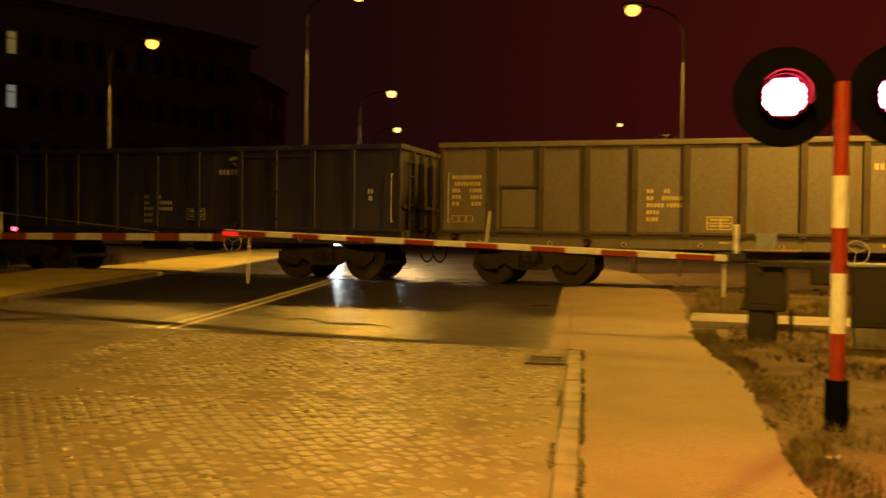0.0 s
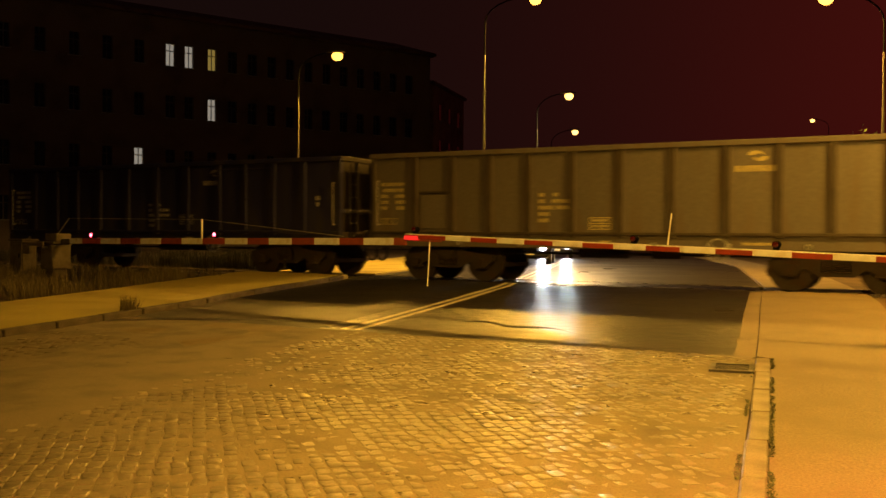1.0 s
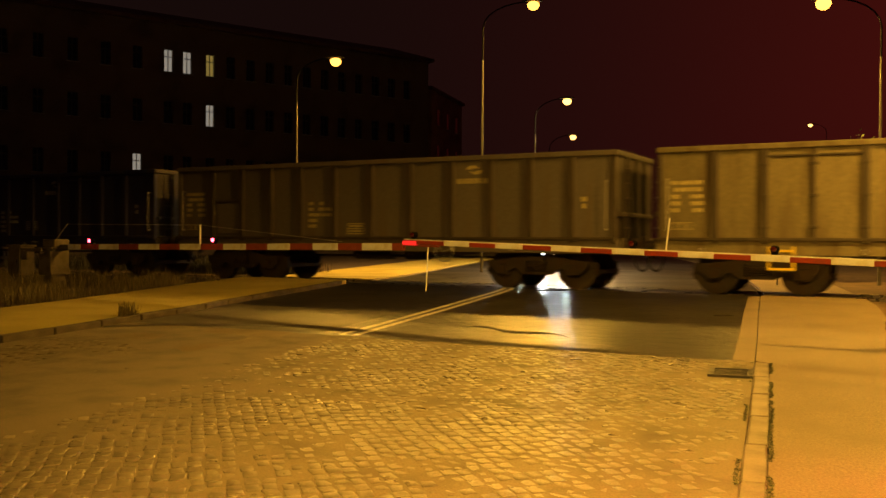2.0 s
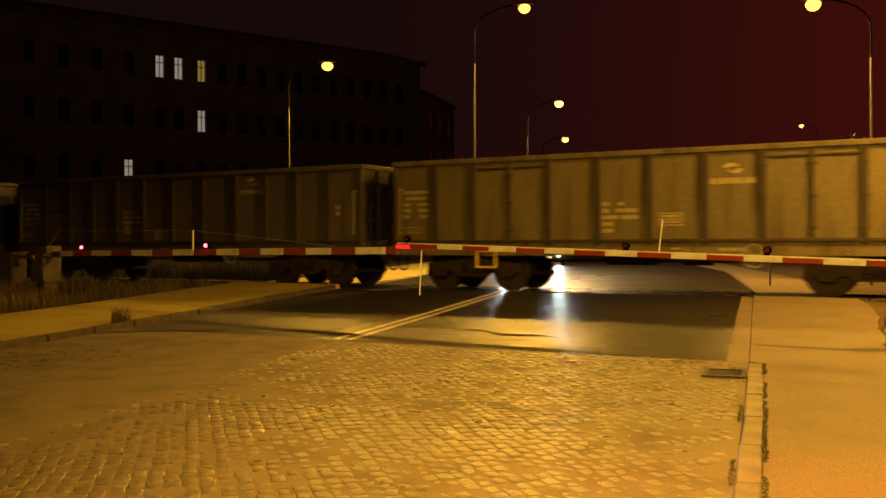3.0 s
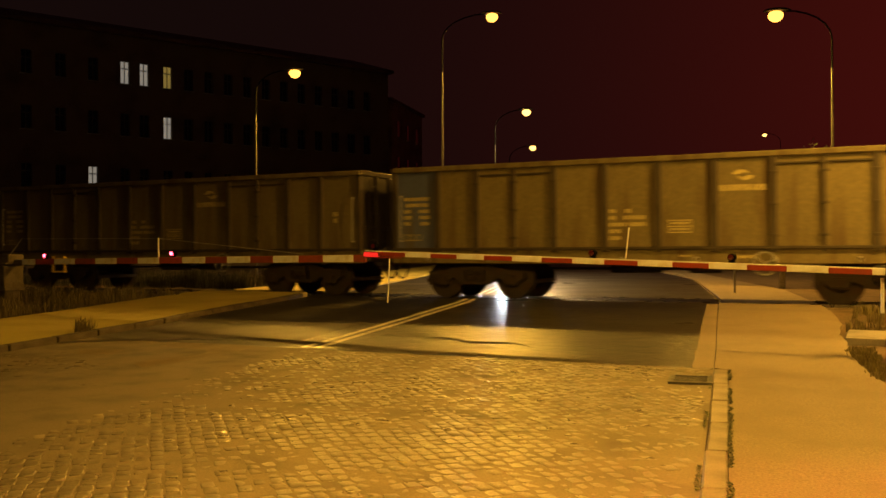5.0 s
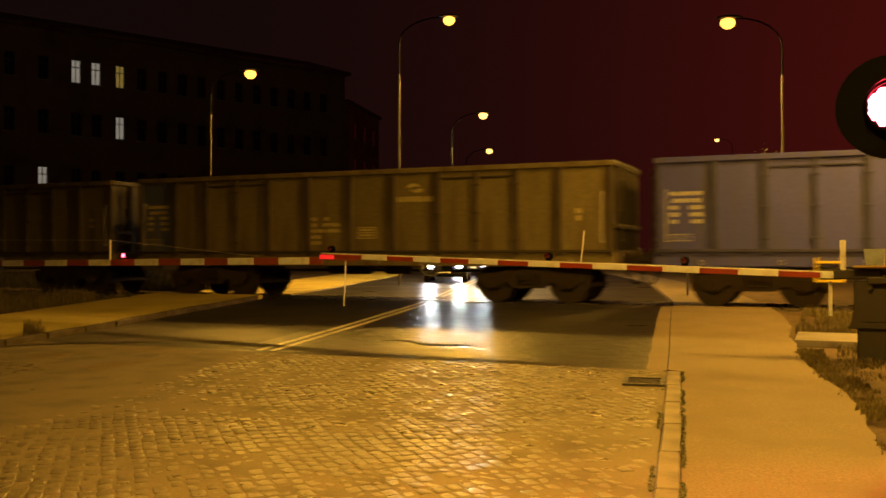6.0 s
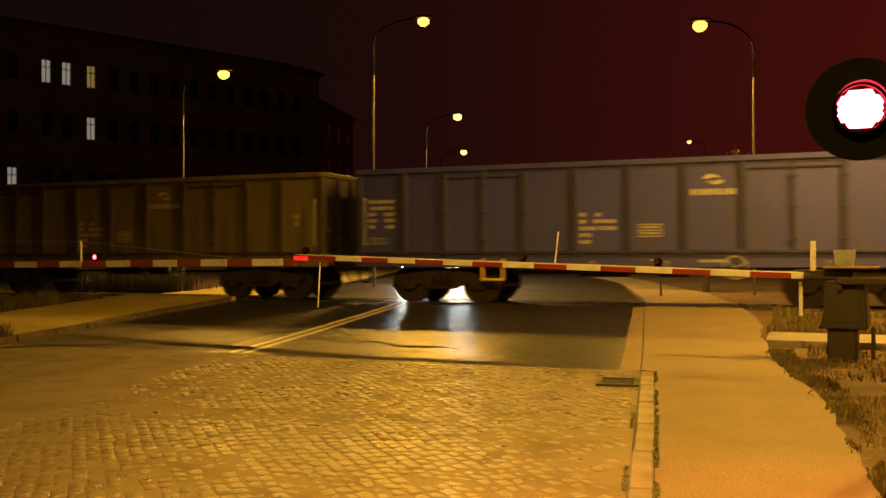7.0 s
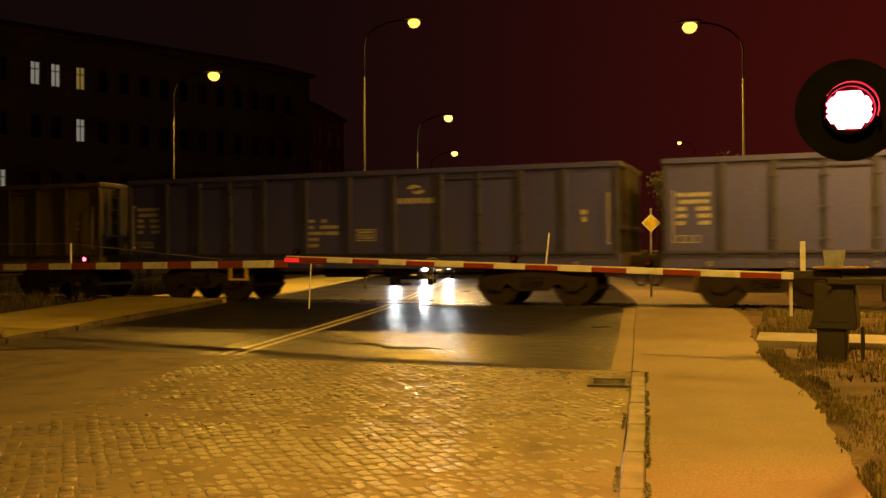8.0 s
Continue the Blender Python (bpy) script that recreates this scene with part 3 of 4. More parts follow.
def ring_mesh():
    bm = bmesh.new()
    for i in range(8):
        a, b = i / 8 * math.tau, (i + 1) / 8 * math.tau
        bm_rod(bm, (0.05 * math.cos(a), 0, 0.05 * math.sin(a)), (0.05 * math.cos(b), 0, 0.05 * math.sin(b)), 0.01, 5)
    return finish(bm, "lashing_ring", M["galv"])


def buffer_mesh():
    bm = bmesh.new()
    bm_rod(bm, (0, 0, 0), (0.22, 0, 0), 0.13, 12)
    bm_rod(bm, (0.2, 0, 0), (0.31, 0, 0), 0.09, 12)
    bm_rod(bm, (0.3, 0, 0), (0.345, 0, 0), 0.225, 18)
    return finish(bm, "buffer", M["bogie"])


def coupling_mesh():
    bm = bmesh.new()
    bm_box(bm, (0.12, 0, 0), (0.28, 0.07, 0.11), 0.02)
    bm_box(bm, (0.27, 0, 0.06), (0.07, 0.06, 0.14), 0.02)
    for s in (-1, 1):
        bm_rod(bm, (0.2, s * 0.05, -0.02), (0.34, s * 0.05, -0.25), 0.02, 6)
    bm_rod(bm, (0.34, -0.07, -0.25), (0.34, 0.07, -0.25), 0.03, 6)
    return finish(bm, "coupling", M["bogie"])


def grab_mesh():
    bm = bmesh.new()
    bm_rod(bm, (0, -0.05, -0.55), (0, -0.05, 0.55), 0.011, 6)
    for s in (-0.55, 0.55):
        bm_rod(bm, (0, -0.05, s), (0, 0.03, s), 0.016, 6)
    return finish(bm, "grab_rail", M["markw"])


def ladder_mesh():
    bm = bmesh.new()
    for s in (-0.17, 0.17):
        bm_rod(bm, (0, s, -0.3), (0, s, 1.7), 0.016, 6)
    for i in range(6):
        bm_rod(bm, (0, -0.17, -0.2 + i * 0.34), (0, 0.17, -0.2 + i * 0.34), 0.014, 6)
    return finish(bm, "end_ladder", M["darkened"])


PLAIN = [(w, "p") for w in (1.27, 1.05, 1.0, 1.0, 1.07, 1.13, 1.15, 1.16, 1.04, 1.02, 1.02, 1.05)]
DOORS = [(1.2, "p"), (1.0, "p"), (0.95, "d"), (0.95, "d"), (1.17, "p"), (1.17, "p"), (1.17, "p"), (1.17, "p"), (0.95, "d"), (0.95, "d"), (1.0, "p"), (1.2, "p")]
LEFT0 = -6.35          # left end of the second wagon at the start
wagons = [
    wagon(LEFT0 + HALF - LENGTH, "navy", DOORS, "dark navy open freight wagon with cream stencils", "markw", number=(-0.37, 1.97), inspection=(1.13, 1.54), logo=(2.25, 2.84)),
    wagon(LEFT0 + HALF, "taupe", PLAIN, "grey-brown open freight wagon with small hatch", hatch=1.9, post_paint="darkened", number=(-1.94, 2.1), inspection=(-0.43, 1.43), logo=(2.99, 2.85)),
    wagon(LEFT0 + HALF + LENGTH, "olive", DOORS, "brown open freight wagon with double doors", post_paint="darkened", step=-3.97),
    wagon(LEFT0 + HALF + 2 * LENGTH, "umber", DOORS, "rusty brown open freight wagon with slate-blue end bay", first_paint="slate", mark="mark", post_paint="darkened"),
    wagon(LEFT0 + HALF + 3 * LENGTH, "blue", DOORS, "blue open freight wagon with pale stencils and foot step", "markw", step=-3.1, post_paint="deep"),
    wagon(LEFT0 + HALF + 4 * LENGTH, "blue", DOORS, "dusty blue open freight wagon with pale stencils", "markw", post_paint="deep"),
]

# ---- barrier ----
def boom(name, root, tip, z0, z1, cuts, lamps, burning, label, deep=0.09, paint="red", edged=True):
    """A striped boom from root to tip; cuts: where its colours change, the first piece is white."""
    top = new(name)
    a, b = Vector((*root, z0)), Vector((*tip, z1))
    d = (b - a)
    turn = math.degrees(math.atan2(d.y, d.x))
    rise = -math.degrees(math.atan2(d.z, Vector((d.x, d.y)).length))
    top.matrix_basis = Matrix.Translation(a) @ pose(0, 0, 0, 0, 0, turn) @ pose(0, 0, 0, 0, rise, 0)
    tagged(top, label, "barrier boom", "barrier booms")
    for i in range(len(cuts) - 1):
        s0, s1 = cuts[i], cuts[i + 1]
        low = 0.018 if edged and i % 2 else 0.0
        box_part("stripe", ((s0 + s1) / 2, 0, -low / 2), (s1 - s0, 0.07, deep - low), M[paint if i % 2 else "white"], top, 0.006)
        if low:
            box_part("top_edge", ((s0 + s1) / 2, 0, deep / 2 - 0.0085), (s1 - s0, 0.064, 0.016), M["white"], top)
    for s in lamps:
        lampob = box_part("lamp_base", (s, 0, deep / 2 + 0.015), (0.08, 0.06, 0.03), M["black"], top, 0.005)
        bm = bmesh.new()
        bm_rod(bm, (0, -0.05, 0), (0, 0.05, 0), 0.05, 14)
        part("lamp_body", bm, M["black"], lampob, at=pose(0, 0, 0.06))
        bm = bmesh.new()
        bm_rod(bm, (0, -0.012, 0), (0, 0.012, 0), 0.038, 14)
        part("lens", bm, M["redsmall" if s in burning else "redlens"], lampob, "glowing red boom lamp lens" if s in burning else "unlit red boom lamp lens", at=pose(0, 0.06 if turn > 0 else -0.06, 0.06))
    return top


R0, R1 = (0.3, 12.6), (-7.96, 13.8)
L0, L1 = (-18.7, 15.4), (-7.96, 13.8)


def along(p, q, s):
    k = s / math.hypot(q[0] - p[0], q[1] - p[1])
    return (p[0] + (q[0] - p[0]) * k, p[1] + (q[1] - p[1]) * k)


rb = boom("barrier_boom", along(R0, R1, 0.35), along(R0, R1, 8.5), 1.19, 1.445, [0, 0.14] + [0.14 + 0.511 * (i + 1) for i in range(14)] + [8.15],
          (1.88, 3.91, 7.95), (), "red and white striped barrier boom, lowered over the road")
rod_part("stay_post", (3.4, 0, 0.05), (3.36, 0, 0.5), 0.012, M["white"], rb, 6)
rod_part("hanging_rod", (7.64, 0, -0.07), (7.66, 0, -0.83), 0.012, M["white"], rb, 6)
box_part("tip_frame", (7.78, 0, -0.065), (0.75, 0.05, 0.02), M["red"], rb)
# Added glowing strips in place of red light cast on the tip
box_part("tip_lens", (8.02, 0.038, -0.025), (0.3, 0.012, 0.07), M["tipglow"], rb, 0.004, "glowing strip added for red light on the boom's tip")
box_part("tip_lens", (8.02, -0.042, -0.03), (0.26, 0.012, 0.07), M["tipglow"], rb, 0.004, "glowing strip added for red light on the boom's tip")
lb = boom("barrier_boom", along(L0, L1, 0.05), along(L0, L1, 10.55), 1.26, 1.35, [0, 0.93, 1.66, 2.43, 3.16, 3.9, 4.59, 5.27, 5.97, 6.65, 7.26, 7.89, 8.48, 9.12, 9.7, 10.4, 10.65],
          (1.32, 5.68), (1.32, 5.68), "long red and white barrier boom with stay wires, lowered", 0.125, "brickred", False)
rod_part("stay_post", (5.22, 0, 0.05), (5.22, 0, 0.46), 0.02, M["white"], lb, 6)
rod_part("stay_wire", (0.33, 0, 0.54), (5.22, 0, 0.45), 0.006, M["galv"], lb, 5)
rod_part("stay_wire", (5.22, 0, 0.45), (9.2, 0, 0.09), 0.006, M["galv"], lb, 5)
rod_part("stay_wire", (-0.25, 0, 0.1), (0.33, 0, 0.54), 0.012, M["galv"], lb, 5)


def barrier_drive(x, y, turn, label, dark=True):
    top = new("barrier_drive")
    top.matrix_basis = pose(x, y, zg(y), 0, 0, turn)
    tagged(top, label, "barrier machine", "barrier machines")
    m = M["drive"] if dark else M["mossy"]
    box_part("foundation", (0, 0, 0.17), (0.34, 0.36, 0.5), m, top, 0.02)
    bm = bmesh.new()
    bm_prism(bm, [(-0.24, 0.42), (-0.28, 0.36), (0.3, 0.36), (0.3, 0.5), (0.26, 0.95), (-0.2, 0.95), (-0.2, 0.6)], -0.25, 0.25)
    bmesh.ops.bevel(bm, geom=bm.edges[:], offset=0.015, segments=1, affect="EDGES")
    part("housing", bm, m, top)
    box_part("inspection_door", (0.04, -0.258, 0.66), (0.36, 0.016, 0.42), m, top, 0.004)
    box_part("boom_clamp", (-0.25, 0, 1.03), (0.72, 0.12, 0.13), m, top, 0.02)
    rod_part("shaft", (0, -0.36, 0.88), (0, 0.4, 0.88), 0.03, M["iron"], top, 12)
    if dark:
        box_part("lid", (0.1, 0, 1.125), (0.62, 0.5, 0.03), M["dull"], top, 0.01)
        box_part("upright", (-0.34, -0.1, 1.27), (0.065, 0.04, 0.38), M["white"], top, 0.008)
        bm = bmesh.new()
        bm_prism(bm, [(-0.1, 0), (0.1, 0), (0.125, 0.2), (-0.125, 0.2)], -0.09, 0.09)
        part("lamp_box", bm, M["grey"], top, "pale grey box", at=pose(0.02, 0, 1.146))
        rod_part("prop", (-0.5, -0.02, 0.94), (-0.5, -0.02, 0.5), 0.022, M["white"], top, 8)
        rod_part("stake", (0.36, -0.2, 0.0), (0.36, -0.2, 0.4), 0.025, m, top, 8)
    else:
        box_part("lid", (0, 0, 1.0), (0.6, 0.54, 0.05), m, top, 0.015)
        box_part("upper_box", (-0.05, 0, 1.12), (0.5, 0.4, 0.2), m, top, 0.02)
    for s in (-0.36, 0.36):
        box_part("counterweight_arm", (0.42, s, 0.96), (0.9, 0.05, 0.08), m, top, 0.01)
        box_part("counterweight", (0.72, s, 0.84), (0.26, 0.07, 0.24), m, top, 0.02)
    return top


barrier_drive(0.42, 12.75, -8, "dark barrier machine with yellow arm on its foot")
barrier_drive(-18.85, 15.42, 172, "weathered concrete-grey barrier machine in the grass", False)

# ---- warning signal ----
def signal():
    top = new("crossing_signal")
    top.matrix_basis = pose(0.78, 7.53, zg(7.5) - 0.05, 0, 0, 3)
    tagged(top, "red and white crossing signal with two lit red lamps", "railway signal")
    rod_part("base_sleeve", (0, 0, 0), (0, 0, 0.38), 0.085, M["black"], top, 14)
    z = 0.38
    for i, (h, c) in enumerate(((0.35, "red"), (0.45, "white"), (0.34, "red"), (0.39, "white"), (0.7, "red"))):
        rod_part("post_band", (0, 0, z), (0, 0, z + h), 0.057, M[c], top, 16)
        z += h
    box_part("cross_bar", (0, 0.05, 2.5), (1.0, 0.06, 0.08), M["black"], top, 0.01)
    for s in (-1, 1):
        head = rod_part("lamp_head", (s * 0.41, 0.02, 2.51), (s * 0.41, 0.2, 2.51), 0.2, M["black"], top, 24)
        bm = bmesh.new()
        bm_rod(bm, (s * 0.41, 0.0, 2.51), (s * 0.41, 0.02, 2.51), 0.38, 36)
        part("backboard", bm, M["black"], head, "round black backboard")
        bm = bmesh.new()
        for i in range(-6, 7):
            for j in range(-6, 7):
                x, zz = i * 0.024 + (0.012 if j % 2 else 0), j * 0.0215
                if math.hypot(x, zz) < 0.152:
                    bm_rod(bm, (s * 0.41 + x, -0.012, 2.51 + zz), (s * 0.41 + x, -0.009, 2.51 + zz), 0.0108, 6)
        # added collar keeps the diodes' red light off the backboard
        ring = bmesh.new()
        n = 32
        prof = [(0.19, 0.0), (0.19, -0.07), (0.172, -0.07), (0.168, -0.004), (0.0, -0.004)]
        vv = [[ring.verts.new((s * 0.41 + r * math.cos(i / n * math.tau), yy, 2.51 + r * math.sin(i / n * math.tau))) for r, yy in prof[:4]] for i in range(n)]
        hub = ring.verts.new((s * 0.41, -0.004, 2.51))
        for i in range(n):
            a, b = vv[i], vv[(i + 1) % n]
            for q in range(3):
                ring.faces.new((a[q], b[q], b[q + 1], a[q + 1]))
            ring.faces.new((a[3], b[3], hub))
        part("lens_collar", ring, M["black"], head, "black collar round the lens, added to shield the backboard")
        part("led_lens", bm, M["redled"], head, "glowing red diode lens")
        li = bpy.data.lights.new("signal_light", "SPOT")
        li.energy, li.color, li.spot_size, li.spot_blend, li.shadow_soft_size = SIGNAL_RED, (1.0, 0.05, 0.02), radians(130), 0.7, 0.14
        ob = new("signal_light", li)
        ob.parent = top
        ob.matrix_basis = look((s * 0.41, -0.1, 2.51), (s * 0.41, -3.5, 0.9))
        bm = bmesh.new()
        k = 18
        for i in range(k):
            a, b = radians(-20 + 220 * i / k), radians(-20 + 220 * (i + 1) / k)
            for ra in (0.195,):
                q = [bm.verts.new((s * 0.41 + ra * math.cos(t), yy, 2.51 + ra * math.sin(t))) for t, yy in ((a, 0.0), (b, 0.0), (b, -0.16), (a, -0.16))]
                bm.faces.new(q)
        bmesh.ops.remove_doubles(bm, verts=bm.verts[:], dist=0.0005)
        ob = part("hood", bm, M["black"], head, "short black sun hood")
        so = ob.modifiers.new("thick", "SOLIDIFY")
        so.thickness = 0.006


signal()

# ---- cabinets ----
def cabinet(x, y, w, h, d, material, label, cap):
    top = new("relay_cabinet")
    top.matrix_basis = pose(x, y, zg(y), 0, 0, -6)
    tagged(top, label, "cabinet")
    box_part("plinth", (0, 0, 0.08), (w * 0.9, d * 0.9, 0.3), M["concrete"], top, 0.02)
    box_part("body", (0, 0, 0.2 + (h - 0.2) / 2), (w, d, h - 0.2), material, top, 0.02)
    box_part("roof_cap", (0, 0, h + 0.02), (w + 0.08, d + 0.08, 0.05), M[cap], top, 0.015)
    box_part("door", (0, -d / 2 - 0.008, 0.25 + (h - 0.3) / 2), (w * 0.86, 0.016, h - 0.34), material, top, 0.004)
    box_part("handle", (w * 0.3, -d / 2 - 0.03, h * 0.6), (0.03, 0.03, 0.12), M["black"], top, 0.004)


cabinet(1.75, 12.6, 0.6, 0.95, 0.45, M["drive"], "dark relay cabinet with pale cap", "grey")
cabinet(-21.6, 16.6, 0.6, 1.0, 0.4, M["mossy"], "small weathered grey cabinet in the grass", "mossy")

# ---- waiting car ----
def car(x, y, turn, label, power):
    top = new("waiting_car")
    top.matrix_basis = pose(x, y, RAIL, 0, 0, turn)
    tagged(top, label, "car", "waiting cars")
    bm = bmesh.new()
    prof = [(-2.05, 0.35), (-2.1, 0.55), (-2.0, 0.78), (-1.15, 0.92), (-0.5, 1.38), (0.9, 1.44), (1.7, 1.02), (2.05, 0.95), (2.1, 0.4), (1.7, 0.25), (-1.7, 0.22)]
    bm_prism(bm, prof, -0.86, 0.86)
    for v in bm.verts:
        if v.co.z > 1.1:
            v.co.y *= 0.78
        elif abs(v.co.x) > 1.9:
            v.co.y *= 0.92
    bmesh.ops.bevel(bm, geom=bm.edges[:], offset=0.05, segments=2, affect="EDGES")
    part("body", bm, M["car"], top, smooth=True)
    bm = bmesh.new()
    q = [bm.verts.new(p) for p in ((-1.12, -0.72, 0.97), (-1.12, 0.72, 0.97), (-0.56, 0.62, 1.36), (-0.56, -0.62, 1.36))]
    bm.faces.new(q)
    bmesh.ops.solidify(bm, geom=bm.faces[:], thickness=0.01)
    part("windscreen", bm, M["glass"], top, at=pose(-0.03, 0, 0.03))
    for wx in (-1.3, 1.3):
        for s in (-1, 1):
            w = rod_part("wheel", (wx, s * 0.68, 0.31), (wx, s * 0.88, 0.31), 0.31, M["rubber"], top, 20)
            rod_part("rim", (wx, s * 0.87, 0.31), (wx, s * 0.89, 0.31), 0.2, M["galv"], w, 14)
    box_part("bumper", (-2.08, 0, 0.42), (0.12, 1.6, 0.2), M["car"], top, 0.04)
    box_part("grille", (-2.12, 0, 0.62), (0.05, 0.7, 0.12), M["black"], top, 0.01)
    box_part("plate", (-2.15, 0, 0.45), (0.02, 0.5, 0.11), M["white"], top, 0.004)
    for s in (-1, 1):
        bm = bmesh.new()
        bmesh.ops.create_uvsphere(bm, u_segments=14, v_segments=8, radius=1)
        for v in bm.verts:
            v.co = Vector((v.co.x * 0.04, v.co.y * 0.1, v.co.z * 0.075))
        part("headlamp", bm, M["headlamp"], top, "lit white headlamp", smooth=True, at=pose(-2.1, s * 0.6, 0.66))
        li = bpy.data.lights.new("headlight", "SPOT")
        li.energy, li.color, li.spot_size, li.spot_blend, li.shadow_soft_size = power, (0.93, 0.96, 1.0), radians(32), 1.0, 0.08
        ob = new("headlight", li)
        ob.parent = top
        ob.matrix_basis = look((-2.2, s * 0.6, 0.66), (-22, s * 0.6 - 2.0, 0.2))
        box_part("mirror", (-0.75, s * 0.95, 1.0), (0.1, 0.18, 0.12), M["car"], top, 0.03)


car(-15.3, 36.66, 108.6, "dark car waiting at the line with lit white headlamps", HEADLIGHT)
car(-18.5, 47.8, 109.5, "dark car queued behind another with lit headlamps", HEADLIGHT * 2.8)

# ---- road sign behind the line ----
sg = new("priority_sign")
sg.matrix_basis = pose(-0.1446 * 26.0, 26.0, RAIL, 0, 0, 12)
tagged(sg, "yellow diamond priority sign with white rim on pole", "road sign")
rod_part("pole", (0, 0.03, -0.05), (0, 0.03, 2.45), 0.03, M["galv"], sg, 10)
box_part("rim", (0, 0, 2.05), (0.36, 0.012, 0.36), M["white"], sg, 0.004, rot=pose(0, 0, 0, 0, 45, 0))
box_part("plate", (0, -0.01, 2.05), (0.3, 0.012, 0.3), M["yellow"], sg, 0.004, rot=pose(0, 0, 0, 0, 45, 0))

# ---- apartment house ----
def apartment_house():
    top = new("apartment_house")
    origin = Vector((-39.1, 70.5, RAIL))
    turn = math.degrees(math.atan2(-0.9034, -0.4288))
    top.matrix_basis = Matrix.Translation(origin) @ pose(0, 0, 0, 0, 0, turn)
    tagged(top, "dark rendered apartment house with few lit windows", "apartment building")
    length, depth, eaves = 46.0, 12.0, 16.6
    # local: x along the front from the corner towards the crossing side, front face at y = 0
    xs = [2.2 + 1.6 * i for i in range(12)] + [21.55, 22.95, 25.2, 27.4, 29.6, 31.8, 34.0, 36.2, 38.4, 40.6, 42.8]
    zs = [2.0, 5.6, 9.5, 13.2]
    lit = {(11, 3): "lity", (12, 3): "lit", (13, 3): "lit", (11, 2): "lit", (14, 1): "lit"}
    w, h = 0.68, 1.6
    gx, gz = [0.0], [0.0]
    for x in xs:
        gx += [x - w / 2, x + w / 2]
    gx.append(length)
    for z in zs:
        gz += [z, z + h]
    gz.append(eaves)
    vs = [(x, 0, z) for x in gx for z in gz]
    n = len(gz)
    fs = [(i * n + j, (i + 1) * n + j, (i + 1) * n + j + 1, i * n + j + 1) for i in range(len(gx) - 1) for j in range(n - 1) if not (i % 2 and j % 2)]
    ob = part("front_wall", mesh_of("front_wall", vs, fs, M["wall"]), None, top)
    so = ob.modifiers.new("thick", "SOLIDIFY")
    so.thickness, so.offset = 0.35, 1
    box_part("end_wall", (0.15, -depth / 2 - 0.2, eaves / 2), (0.3, depth - 0.4, eaves), M["brick"], top, label="bare brick end wall")
    box_part("back_wall", (length / 2, -depth, eaves / 2), (length, 0.3, eaves), M["wall"], top)
    box_part("far_wall", (length - 0.15, -depth / 2, eaves / 2), (0.3, depth - 0.8, eaves), M["wall"], top)
    bm = bmesh.new()
    bm_prism(bm, [(0.5, 0.0), (0.5, 0.25), (-depth / 2, 2.2), (-depth - 0.5, 0.25), (-depth - 0.5, 0.0)], 0, length + 0.6)
    part("roof", bm, M["roof"], top, at=pose(length + 0.3, 0, eaves, 0, 0, 90))
    for ci, x in enumerate(xs):
        for ri, z in enumerate(zs):
            kind = lit.get((ci, ri))
            wn = new("window")
            wn.parent = top
            wn.matrix_basis = pose(x, -0.2, z + h / 2, 0, 0, 180)
            # Frames of unlit windows get a dark colour that stands for shade
            for q in (-1, 1):
                part("frame", box_mesh("frame", (0.06, 0.08, h), M["white" if kind else "darkened"]), None, wn, at=pose(q * (w / 2 - 0.03), 0, 0))
            part("mullion", box_mesh("mullion", (0.06, 0.07, h), M["white" if kind else "darkened"]), None, wn)
            part("transom", box_mesh("transom", (w - 0.12, 0.07, 0.07), M["white" if kind else "darkened"]), None, wn, at=pose(0, 0.004, 0.3))
            part("pane", box_mesh("pane", (w - 0.08, 0.01, h - 0.02), M[kind] if kind else M["glass"]), None, wn, "lit curtained pane" if kind else "", at=pose(0, 0.03, 0))
            part("sill", box_mesh("sill", (w + 0.2, 0.3, 0.06), M["concrete"]), None, wn, at=pose(0, -0.18, -h / 2 - 0.035))


apartment_house()

nb = new("brick_house")
nb.matrix_basis = pose(-39.3, 71.5, RAIL, 0, 0, 101.5)
tagged(nb, "dim brown brick house behind the street trees", "house")
box_part("side_wall", (5.0, 0.15, 7.2), (10.0, 0.3, 14.4), M["brick"], nb)
box_part("front_wall", (0.15, 6.0, 7.2), (0.3, 11.4, 14.4), M["brick"], nb)
box_part("back_wall", (9.85, 6.0, 7.2), (0.3, 11.4, 14.4), M["brick"], nb)
box_part("roof", (5.0, 6.0, 14.55), (10.8, 12.4, 0.3), M["roof"], nb, 0.05)
for i in range(3):
    for j in range(4):
        wn = new("window")
        wn.parent = nb
        wn.matrix_basis = pose(2.0 + 3.0 * i, -0.01, 2.6 + 3.2 * j)
        part("pane", box_mesh("house_pane", (0.9, 0.02, 1.4), M["glass"]), None, wn)
        # these frames too carry the night's shade in their colour
        for q in (-0.45, 0.45):
            part("frame", box_mesh("house_frame", (0.08, 0.06, 1.5), M["darkened"]), None, wn, at=pose(q, -0.01, 0))
        part("sill", box_mesh("house_sill", (1.1, 0.16, 0.07), M["concrete"]), None, wn, at=pose(0, -0.06, -0.76))

# ---- drain ----
dg = new("drain_grate")
dg.matrix_basis = pose(-1.86, 9.78, zg(9.78) + 0.0, 0, 0, 9)
tagged(dg, "dark cast-iron drain grate by the kerb", "drain grate")
for q in (-0.19, 0.19):
    box_part("frame", (q, 0, 0), (0.05, 0.56, 0.04), M["iron"], dg)
for q in (-0.26, 0.26):
    box_part("frame", (0, q, 0.001), (0.34, 0.05, 0.04), M["iron"], dg)
for i in range(7):
    box_part("bar", (0, -0.2 + i * 0.067, -0.004), (0.33, 0.03, 0.03), M["iron"], dg)
